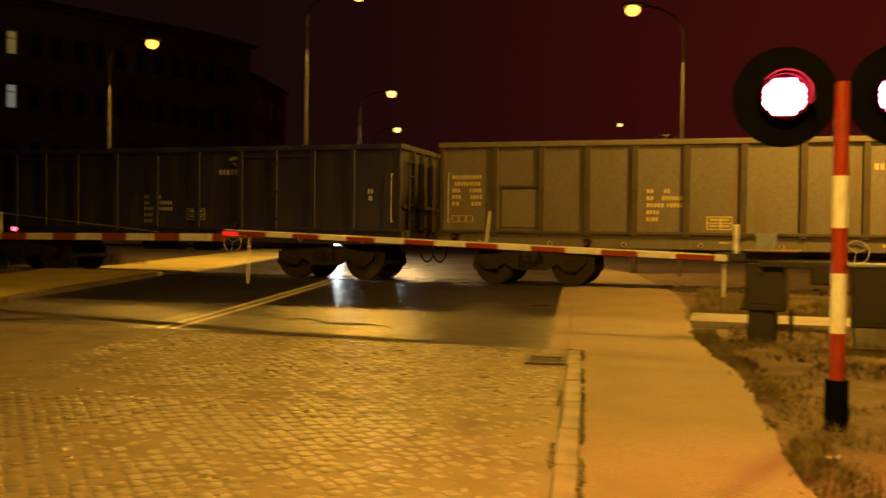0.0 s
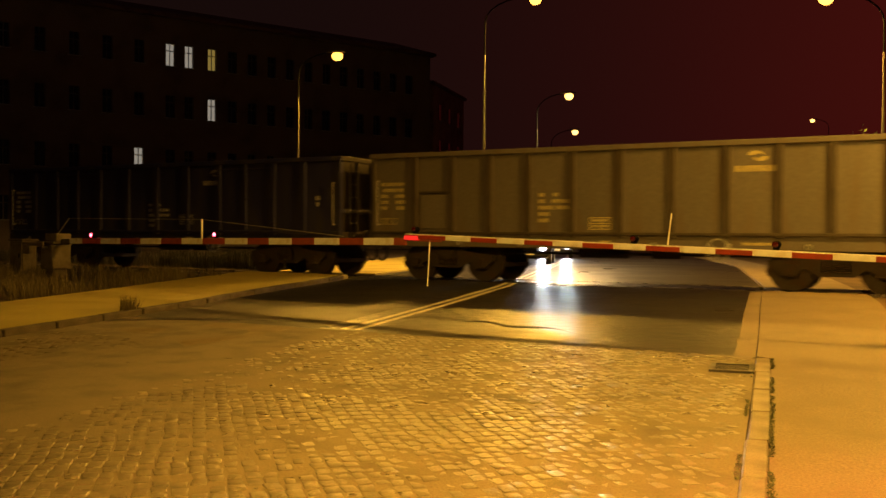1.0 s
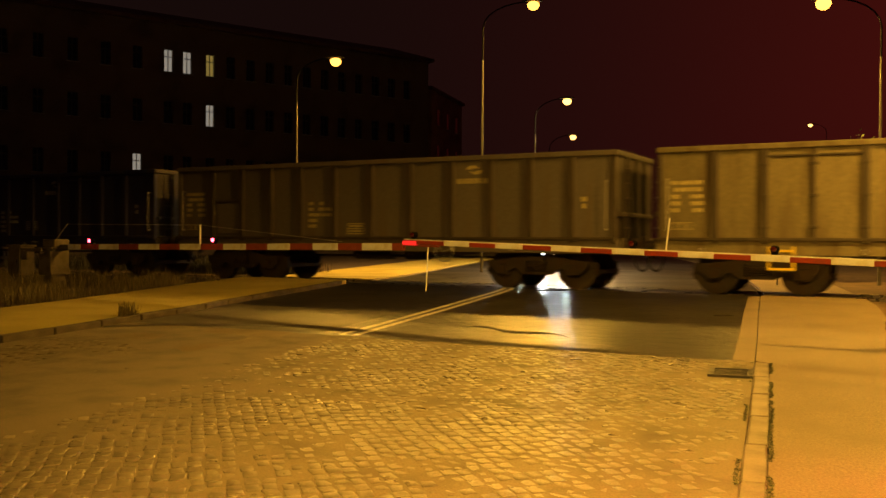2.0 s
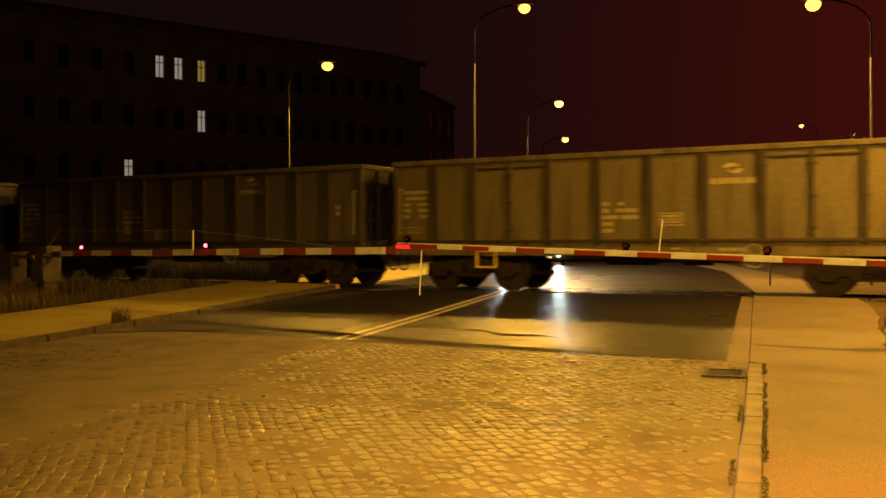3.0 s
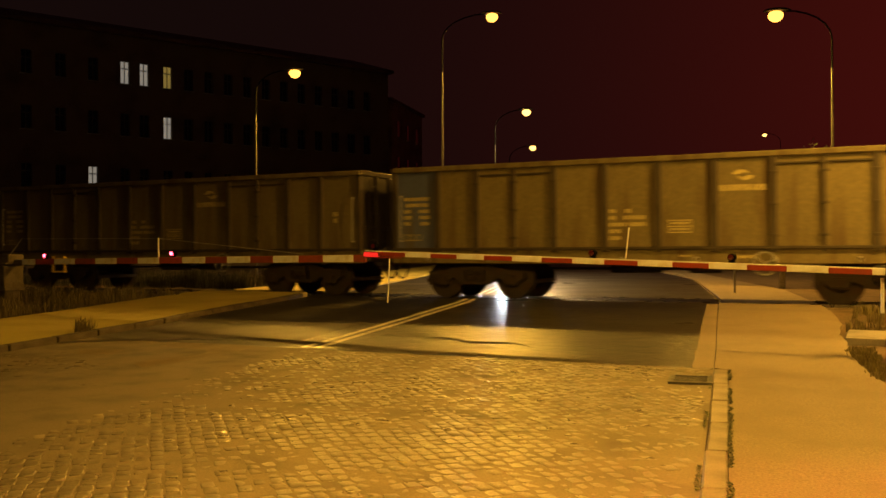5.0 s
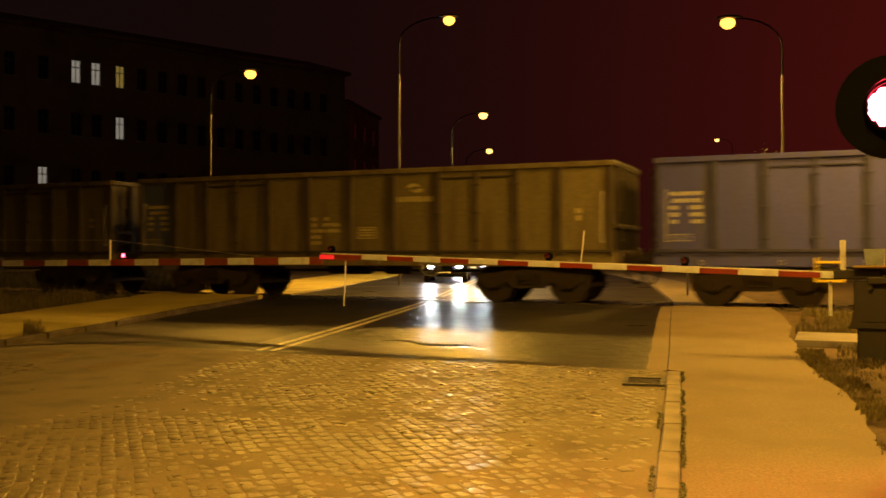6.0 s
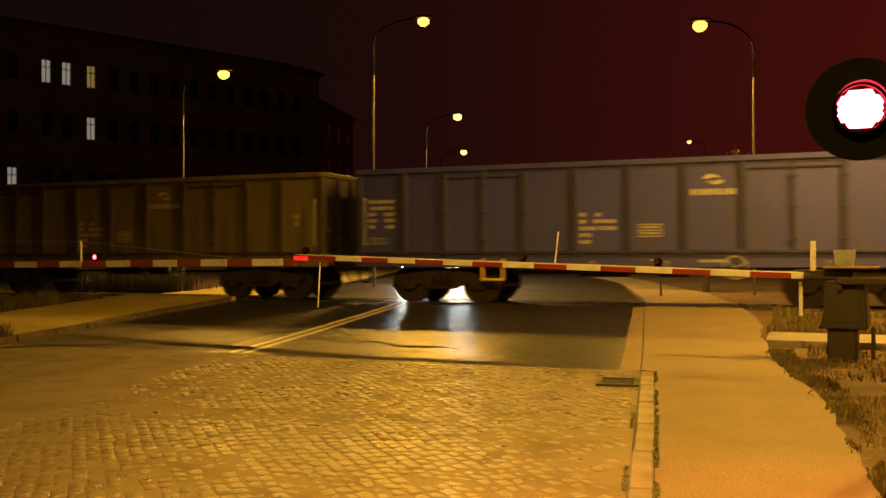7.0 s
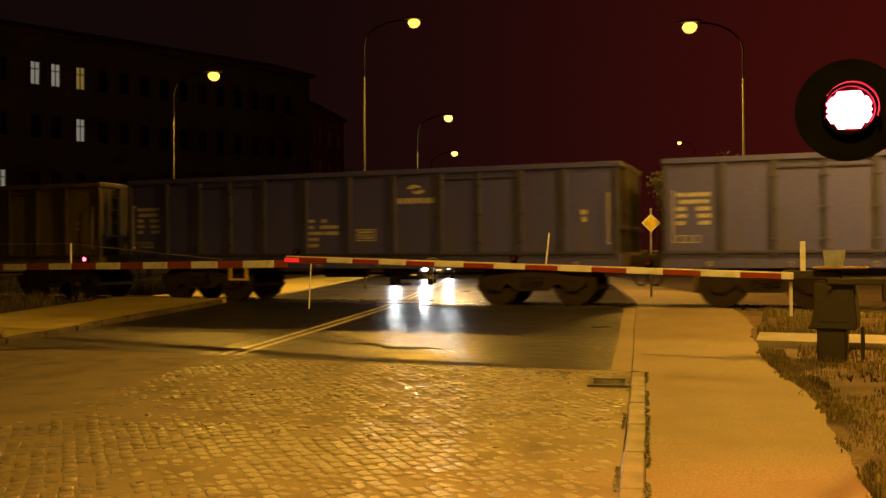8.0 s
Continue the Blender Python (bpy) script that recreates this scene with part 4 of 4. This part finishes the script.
box_part("pit", (0, 0, -0.04), (0.36, 0.5, 0.02), M["black"], dg)


# ---- concrete slab, seams, tar ----
tagged(sheet("footpath_slab", lambda y: -0.55, lambda y: 7.0, steps(14.0, 15.2, 0.5), 0.05, M["flag"], 0.12), "pale concrete slab path beside the barrier machine", "path", kind="structure")
for y0, y1, xa, xb in ((13.2, 13.2, -4.6, -2.1), (13.2, 13.0, -2.1, -0.5), (12.8, 12.45, -3.0, -0.5)):
    n = 14
    vs, fs = [], []
    for i in range(n + 1):
        k = i / n
        x, y = xa + (xb - xa) * k, y0 + (y1 - y0) * k + 0.025 * math.sin(5 * k + xa)
        for q in (-0.009, 0.009):
            vs.append((x, y + q * (1 + 0.6 * noise.noise((x * 6, 1, 1))), zg(y) + 0.021))
        if i:
            fs.append((2 * i - 2, 2 * i, 2 * i + 1, 2 * i - 1))
    tagged(new("pavement_crack", mesh_of("pavement_crack", vs, fs, M["iron"])), "dark seam across the paving", "crack", kind="structure")


def tar_band(x0, x1, ya, yb, wave, name, material, lift, w):
    vs, fs = [], []
    n = 40
    for i in range(n + 1):
        k = i / n
        x = x0 + (x1 - x0) * k
        y = ya + (yb - ya) * k + wave * k * (1 - k) * 4 + 0.05 * noise.noise((x * 2.3, 0, 0))
        for q in (0, w * (0.7 + 0.5 * noise.noise((x * 0.9, 4, 0)))):
            vs.append((x, y + q, zg(y + q) + lift))
        if i:
            fs.append((2 * i - 2, 2 * i, 2 * i + 1, 2 * i - 1))
    return tagged(new(name, mesh_of(name, vs, fs, material)), "dark tarred edge of the asphalt", "tar", kind="structure")


tar_band(-11.2, -7.3, 10.0, 11.2, 0.55, "tar_edge", M["asphalt"], 0.008, 0.3)
tar_band(-7.2, -4.4, 10.72, 10.72, 0.03, "tar_edge", M["asphalt"], 0.008, 0.14)
tagged(sheet("worn_lane", left_x, lambda y: centre_x(y) - 0.5, steps(10.75, 14.0, 0.5), 0.004, M["patch"]), "lighter greyer asphalt patch", "road", kind="structure")

# the lighter strip of the near lane, with a swollen tar ridge along its far edge
vs, fs = [], []
for i in range(61):
    x = -7.1 + 3.6 * i / 60
    top_y = 12.75 - 0.45 * (x + 7.1) + 0.22 * noise.noise((x * 1.3, 2.0, 0)) + 0.08 * noise.noise((x * 4.1, 6.0, 0))
    for j in range(7):
        y = 10.74 + (top_y - 10.74) * j / 6
        vs.append((x, y, zg(y) + 0.005 + 0.01 * noise.noise((x * 1.2, y * 1.2, 4)) * math.sin(math.pi * j / 6)))
    if i:
        for j in range(6):
            k = 7 * i + j
            fs.append((k - 7, k, k + 1, k - 6))
tagged(new("worn_strip", mesh_of("worn_strip", vs, fs, M["strip"], True)), "lighter greyer strip of asphalt before the cobbles", "road", kind="structure")
vs, fs = [], []
for i in range(41):
    x = -6.3 + 2.0 * i / 40
    y = 12.66 - 0.26 * (x + 7.1) + 0.24 * noise.noise((x * 1.3, 2.0, 0)) + 0.1 * math.sin(x * 5)
    w = 0.07 * math.sin(math.pi * i / 40) * (1 + 0.5 * noise.noise((x * 3, 1.0, 7)))
    for q, up in ((-1.0, 0.004), (-0.3, 0.03), (0.4, 0.026), (1.6, 0.003)):
        vs.append((x, y + q * w, zg(y) + 0.004 + up * math.sin(math.pi * i / 40)))
    if i:
        for j in range(3):
            k = 4 * i + j
            fs.append((k - 4, k, k + 1, k - 3))
tagged(new("tar_ridge", mesh_of("tar_ridge", vs, fs, M["asphalt"], True)), "swollen dark tar ridge in the wet lane", "tar", kind="structure")

tagged(sheet("silted_lane", lambda y: left_x(y) + 0.02, lambda y: centre_x(y) - 0.7 - 0.25 * (10.7 - y), steps(7.9, 10.72, 0.15), -0.004, M["silt"], across=30), "silted smooth stretch of the cobbles", "road", kind="structure")

for v in bpy.data.objects["silted_lane"].data.vertices:
    v.co.z += 0.014 * noise.noise((v.co.x * 0.8, v.co.y * 0.8, 2)) + 0.003 - 0.03 * min(1, max(0, (-8.4 - v.co.x) / 0.7)) * min(1, max(0, (9.2 - v.co.y) / 0.8))

# ---- track bed beside the crossing ----
for x0, x1 in ((-160.0, -18.0), (0.3, 120.0)):
    rnd = random.Random(31)
    vs, fs = [], []
    nx, ny = 320, 8
    for i in range(nx + 1):
        for j in range(ny + 1):
            y = TRACK - 2.1 + 4.2 * j / ny
            edge = min(j, ny - j)
            vs.append((x0 + (x1 - x0) * i / nx, y + rnd.uniform(-0.05, 0.05), RAIL - (0.34 if edge == 0 else 0.17) + rnd.uniform(-0.03, 0.03)))
    for i in range(nx):
        for j in range(ny):
            k = i * (ny + 1) + j
            fs.append((k, k + ny + 1, k + ny + 2, k + 1))
    bed = tagged(new("ballast", mesh_of("ballast", vs, fs, M["ballast"])), "grey stone ballast under the track", "ballast", kind="structure")
    sl = box_mesh("sleeper", (0.26, 2.6, 0.16), M["mossy"], 0.015)
    k = 0
    while k < 70:
        x = x1 - 0.4 - 0.62 * k if x0 < -20 else x0 + 0.4 + 0.62 * k
        part("sleeper", sl, None, bed, at=pose(x, TRACK, RAIL - 0.235))
        k += 1

# ---- grass ----
def grass_patch(name, spots, count, hmin, hmax, label, seed, lift=-0.02, material="grass"):
    """Blades scattered over rectangles (x0, x1, y0, y1), thinning to their edges."""
    rnd = random.Random(seed)
    vs, fs = [], []
    for x0, x1, y0, y1, share in spots:
        for _ in range(int(count * share)):
            x, y = rnd.uniform(x0, x1), rnd.uniform(y0, y1)
            if noise.noise((x * 1.3, y * 1.3, seed)) < -0.12:
                continue
            h = rnd.uniform(hmin, hmax) * (0.7 + 0.6 * (noise.noise((x * 0.7, y * 0.7, 3 + seed)) + 0.5))
            a = rnd.uniform(0, math.tau)
            lean = rnd.uniform(0.05, 0.5) * h
            w = rnd.uniform(0.004, 0.009)
            z = zg(y) + lift
            dx, dy = math.cos(a), math.sin(a)
            i = len(vs)
            vs += [(x - dy * w, y + dx * w, z), (x + dy * w, y - dx * w, z), (x + dx * lean * 0.4 + dy * w * 0.7, y + dy * lean * 0.4 - dx * w * 0.7, z + h * 0.6),
                   (x + dx * lean * 0.4 - dy * w * 0.7, y + dy * lean * 0.4 + dx * w * 0.7, z + h * 0.6), (x + dx * lean, y + dy * lean, z + h)]
            fs += [(i, i + 1, i + 2, i + 3), (i + 3, i + 2, i + 4)]
    return tagged(new(name, mesh_of(name, vs, fs, M[material])), label, "grass", kind="stuff")


grass_patch("verge_grass", [(-27, -15.4, 11.0, 14.5, 0.45), (-27, -16.6, 14.5, 18.9, 0.55)], 26000, 0.1, 0.42, "long dry grass on the verge behind the pavement", 1)
# Added weeds hide overlit ground; the darkness there is in their colour
grass_patch("verge_grass", [(-45, -18.4, 23.7, 26.5, 0.7), (-24, -18.4, 23.7, 25.0, 0.3)], 16000, 0.3, 0.75, "tall weeds added beyond the track, shade in their colour", 8, material="weed")
grass_patch("verge_grass", [(-0.6, 6, 15.3, 19.4, 1.0)], 18000, 0.04, 0.19, "tufted green grass beside the barrier machine", 2)
grass_patch("short_grass", [(0.35, 5, 4.0, 9.4, 0.55), (0.0, 5, 9.4, 13.9, 0.45)], 26000, 0.02, 0.075, "thin short grass on dark soil", 3)
rnd = random.Random(31)
edge = []
for i in range(46):
    y = 4.6 + 8.6 * i / 46
    edge.append((worn_edge(y) - rnd.uniform(-0.02, 0.07), worn_edge(y) + 0.3, y, y + rnd.uniform(0.1, 0.3), rnd.uniform(0.2, 1.6) / 46))
grass_patch("edge_grass", edge, 9000, 0.02, 0.07, "low tufts of grass along the pavement's worn edge", 6, -0.005)
grass_patch("grass_tuft", [(-11.75, -11.4, 10.6, 10.95, 1)], 300, 0.06, 0.26, "grass tuft growing at the kerb", 5, 0.08)
for k in range(2):
    rnd = random.Random(20 + k)
    vs, fs = [], []
    for _ in range(5200 - 2600 * k):
        y = rnd.uniform(3.5, 10.6)
        if noise.noise((y * 1.1, k * 7.0, 0)) + 0.5 * noise.noise((y * 6, k * 7.0, 3)) < -0.12 + 0.3 * k:
            continue
        x = right_x(y) + (0.175 if k == 0 else -0.02) + rnd.gauss(0, 0.009) + 0.015 * noise.noise((y * 4, 2, k))
        a, h = rnd.uniform(0, math.tau), rnd.uniform(0.003, 0.011)
        i = len(vs)
        vs += [(x, y, zg(y) + 0.012), (x + 0.012 * math.cos(a), y + 0.012 * math.sin(a), zg(y) + 0.012 + h), (x - 0.009 * math.sin(a), y + 0.009 * math.cos(a), zg(y) + 0.012 + h * 0.6)]
        fs.append((i, i + 1, i + 2))
    tagged(new("joint_weeds", mesh_of("joint_weeds", vs, fs, M["leaf"])), "green weeds and moss in the kerb joint", "weeds", kind="stuff")


# ---- litter ----
bm = bmesh.new()
bmesh.ops.create_icosphere(bm, subdivisions=2, radius=0.055)
for v in bm.verts:
    v.co *= 1 + 0.5 * noise.noise(v.co * 30)
    v.co.z *= 0.55
tagged(part("crumpled_paper", bm, M["white"], at=pose(0.66, 6.47, zg(6.47) - 0.02)), "small crumpled white paper on the verge", "litter")
bm = bmesh.new()
bm_prism(bm, [(-0.03, 0), (0, -0.016), (0.035, 0), (0, 0.018)], 0, 0.002)
tagged(part("fallen_leaf", bm, M["yellow"], at=pose(-2.95, 5.49, zg(5.49) + 0.018, 78, 8, 30)), "small dry yellow leaf on the cobbles", "leaf")

# ---- tree behind the line ----
def tree(x, y, height, spread, seed, label, leaves=5200):
    rnd = random.Random(seed)
    top = new("tree")
    top.matrix_basis = pose(x, y, RAIL - 0.06)
    tagged(top, label, "tree", "trees behind the line")
    bm = bmesh.new()
    bm_rod(bm, (0, 0, 0), (0.05, 0.02, height * 0.35), 0.11, 10, 0.08)
    ends = []
    for i in range(9):
        a = i * 2.4
        p0 = Vector((0.05, 0.02, height * (0.2 + 0.018 * i)))
        p1 = p0 + Vector((math.cos(a) * spread * rnd.uniform(0.25, 0.5), math.sin(a) * spread * rnd.uniform(0.25, 0.5), height * rnd.uniform(0.18, 0.4)))
        p2 = p1 + Vector((math.cos(a + 0.5) * spread * 0.3, math.sin(a + 0.5) * spread * 0.3, height * rnd.uniform(0.1, 0.25)))
        bm_rod(bm, p0, p1, 0.05, 6, 0.03)
        bm_rod(bm, p1, p2, 0.03, 5, 0.012)
        ends += [p1, (p1 + p2) / 2, p2]
    part("trunk", bm, M["bark"], top)
    vs, fs = [], []
    for _ in range(leaves):
        e = rnd.choice(ends)
        p = e + Vector((rnd.gauss(0, 1), rnd.gauss(0, 1), rnd.gauss(0, 0.8))) * spread * 0.13
        if p.z > height:
            continue
        r = rnd.uniform(0.04, 0.085)
        q = Euler((rnd.uniform(-1.2, 1.2), rnd.uniform(-1.2, 1.2), rnd.uniform(0, 6.3))).to_matrix()
        i = len(vs)
        vs += [tuple(p + q @ Vector(v)) for v in ((-r, 0, 0), (0, -r * 0.5, 0.01), (r, 0, 0), (0, r * 0.5, 0.01))]
        fs.append((i, i + 1, i + 2, i + 3))
    part("crown", mesh_of("crown", vs, fs, M["leaf"]), None, top)["kind"] = "stuff"
    return top


tree(-3.05, 31.0, 4.75, 1.6, 4, "small leafy tree lit by the street lamp")

# ---- kerbs: single stones ----
kerb_r = new("kerb_right")
tagged(kerb_r, "flush pale kerb stones between cobbles and pavement", "kerb", kind="structure")
kerb_l = new("kerb_left")
tagged(kerb_l, "worn raised kerb stones along the left pavement", "kerb", kind="structure")
rnd = random.Random(8)
for fx, owner, w, h, lift, y, end in ((lambda y: right_x(y) + 0.085, kerb_r, 0.155, 0.16, 0.014, -6.35, 10.2), (lambda y: left_x(y) - 0.07, kerb_l, 0.14, 0.28, 0.1, 4.0, 20.0)):
    mesh = box_mesh("kerb_stone", (w, 0.985, h), M["kerb" if owner is kerb_r else "kerbshade"], 0.015)
    while y < end:
        x0, x1 = fx(y), fx(y + 1)
        m = Matrix.Translation(((x0 + x1) / 2 + rnd.uniform(-0.008, 0.008), y + 0.5, zg(y + 0.5) + lift - h / 2 + rnd.uniform(-0.008, 0.006)))
        slope = math.degrees(math.atan2(zg(y + 1) - zg(y), 1))
        part("kerb_stone", mesh, None, owner, at=m @ pose(0, 0, 0, slope, rnd.uniform(-1, 1), -math.degrees(math.atan2(x1 - x0, 1)) + rnd.uniform(-0.6, 0.6)))
        y += 1.0

# ---- cobbles, laid in courses at a slant ----
paving = tagged(new("cobble_paving"), "worn granite cobbles laid in slanting courses", "cobblestones", kind="structure")


def stone_rings(w, ln, h, rnd):
    """A worn sett: three rings that round off to a domed top."""
    rings = []
    for k, (ins, z) in enumerate(((0.0, -0.05), (0.002, h * 0.86), (0.011, h * 0.985))):
        ring = []
        for sx, sy in ((-1, -1), (1, -1), (1, 1), (-1, 1)):
            ring.append((sx * (ln / 2 - ins) + rnd.uniform(-0.005, 0.005), sy * (w / 2 - ins) + rnd.uniform(-0.005, 0.005), z + (rnd.uniform(-0.004, 0.004) if k else 0)))
        rings.append(ring)
    vs = rings[0] + rings[1] + rings[2] + [(rnd.uniform(-0.01, 0.01), rnd.uniform(-0.01, 0.01), h + rnd.uniform(0, 0.004))]
    fs = []
    for r in (0, 4):
        for i in range(4):
            fs.append((r + i, r + (i + 1) % 4, r + 4 + (i + 1) % 4, r + 4 + i))
    for i in range(4):
        fs.append((8 + i, 8 + (i + 1) % 4, 12))
    return vs, fs


rnd = random.Random(12)
variants = []
for i in range(16):
    vs, fs = stone_rings(0.093, 0.12 + 0.005 * (i % 4), 0.025, rnd)
    variants.append((0.12 + 0.005 * (i % 4), mesh_of("cobblestone", vs, fs, M["cobble"], True)))
U = Vector((-0.68, 0.733))
V = Vector((0.733, 0.68))
SLANT = math.degrees(math.atan2(U.y, U.x))
course = 0.1
vs, fs, pv, pf, dv, df = [], [], [], [], [], []
singles = 0
v0 = -9.5
while v0 < 8.5:
    u0 = -4 + rnd.uniform(0, 0.17)
    while u0 < 20:
        ln = rnd.uniform(0.11, 0.155)
        mid = U * (u0 + ln / 2) + V * (v0 + 0.05 * noise.noise((u0 * 1.1, v0 * 0.6, 0)) + rnd.uniform(-0.007, 0.007))
        u0 += ln + 0.007
        x, y = mid
        if not (-0.5 < y < COBBLE_END - 0.06 and left_x(y) + 0.08 < x < right_x(y) - 0.09):
            continue
        if -2.13 < x < -1.6 and 9.42 < y < 10.12:
            continue
        sink = 0.007 * noise.noise((x * 0.9, y * 0.9, 5)) - 0.02 - 0.0045 * min(1, max(0, (-4.6 - x) / 1.2)) - 0.003 * min(1, max(0, (x + 2.6) / 0.6))
        lane = x < centre_x(y) - 0.05
        z = zg(y) + sink + rnd.uniform(-0.0035, 0.0035) - (0.0085 * (min(1, max(0, (x + 9.3) / 1.0)) if y < 8.8 else 1) if lane else 0)
        turn = SLANT + rnd.uniform(-5, 5) + 6 * noise.noise((x * 0.5, y * 0.5, 9))
        m = pose(x, y, z, rnd.uniform(-1.3, 1.3), rnd.uniform(-1.3, 1.3), turn)
        if 4.9 < y < 6.4 and -4.2 < x < -1.2 and singles < 300:
            lv, me = rnd.choice(variants)
            part("cobblestone", me, None, paving, at=m)
            singles += 1
            continue
        a, b = stone_rings(0.093, ln, 0.025 + rnd.uniform(-0.004, 0.005), rnd)
        tv, tf = (pv, pf) if abs(x - centre_x(y)) < 0.085 and rnd.random() < 0.8 else (dv, df) if lane else (vs, fs)
        i = len(tv)
        tv += [tuple(m @ Vector(p)) for p in a]
        tf += [tuple(i + q for q in f) for f in b]
    v0 += course
part("cobblestones", mesh_of("cobblestones", vs, fs, M["cobble"], True), None, paving)["kind"] = "stuff"
part("dirty_cobblestones", mesh_of("dirty_cobblestones", dv, df, M["cobbleb"], True), None, paving, "silted darker cobbles of the far lane")["kind"] = "stuff"
part("painted_cobblestones", mesh_of("painted_cobblestones", pv, pf, M["faded"], True), None, paving, "cobbles with a faded centre line")["kind"] = "stuff"


# ---- what moves ----
def motions():
    times = [i * 0.1 for i in range(81)]
    speed = 6.56
    for ob, x, sets in wagons:
        walk(ob, [(t, pose(x - speed * t, TRACK, RAIL + 0.012)) for t in (0, 2, 4, 6, 8)])
        for w, ax in sets:
            walk(w, [(t, pose(ax, 0, WHEEL, 0, -math.degrees(speed * t / WHEEL), 0)) for t in times])


motions()
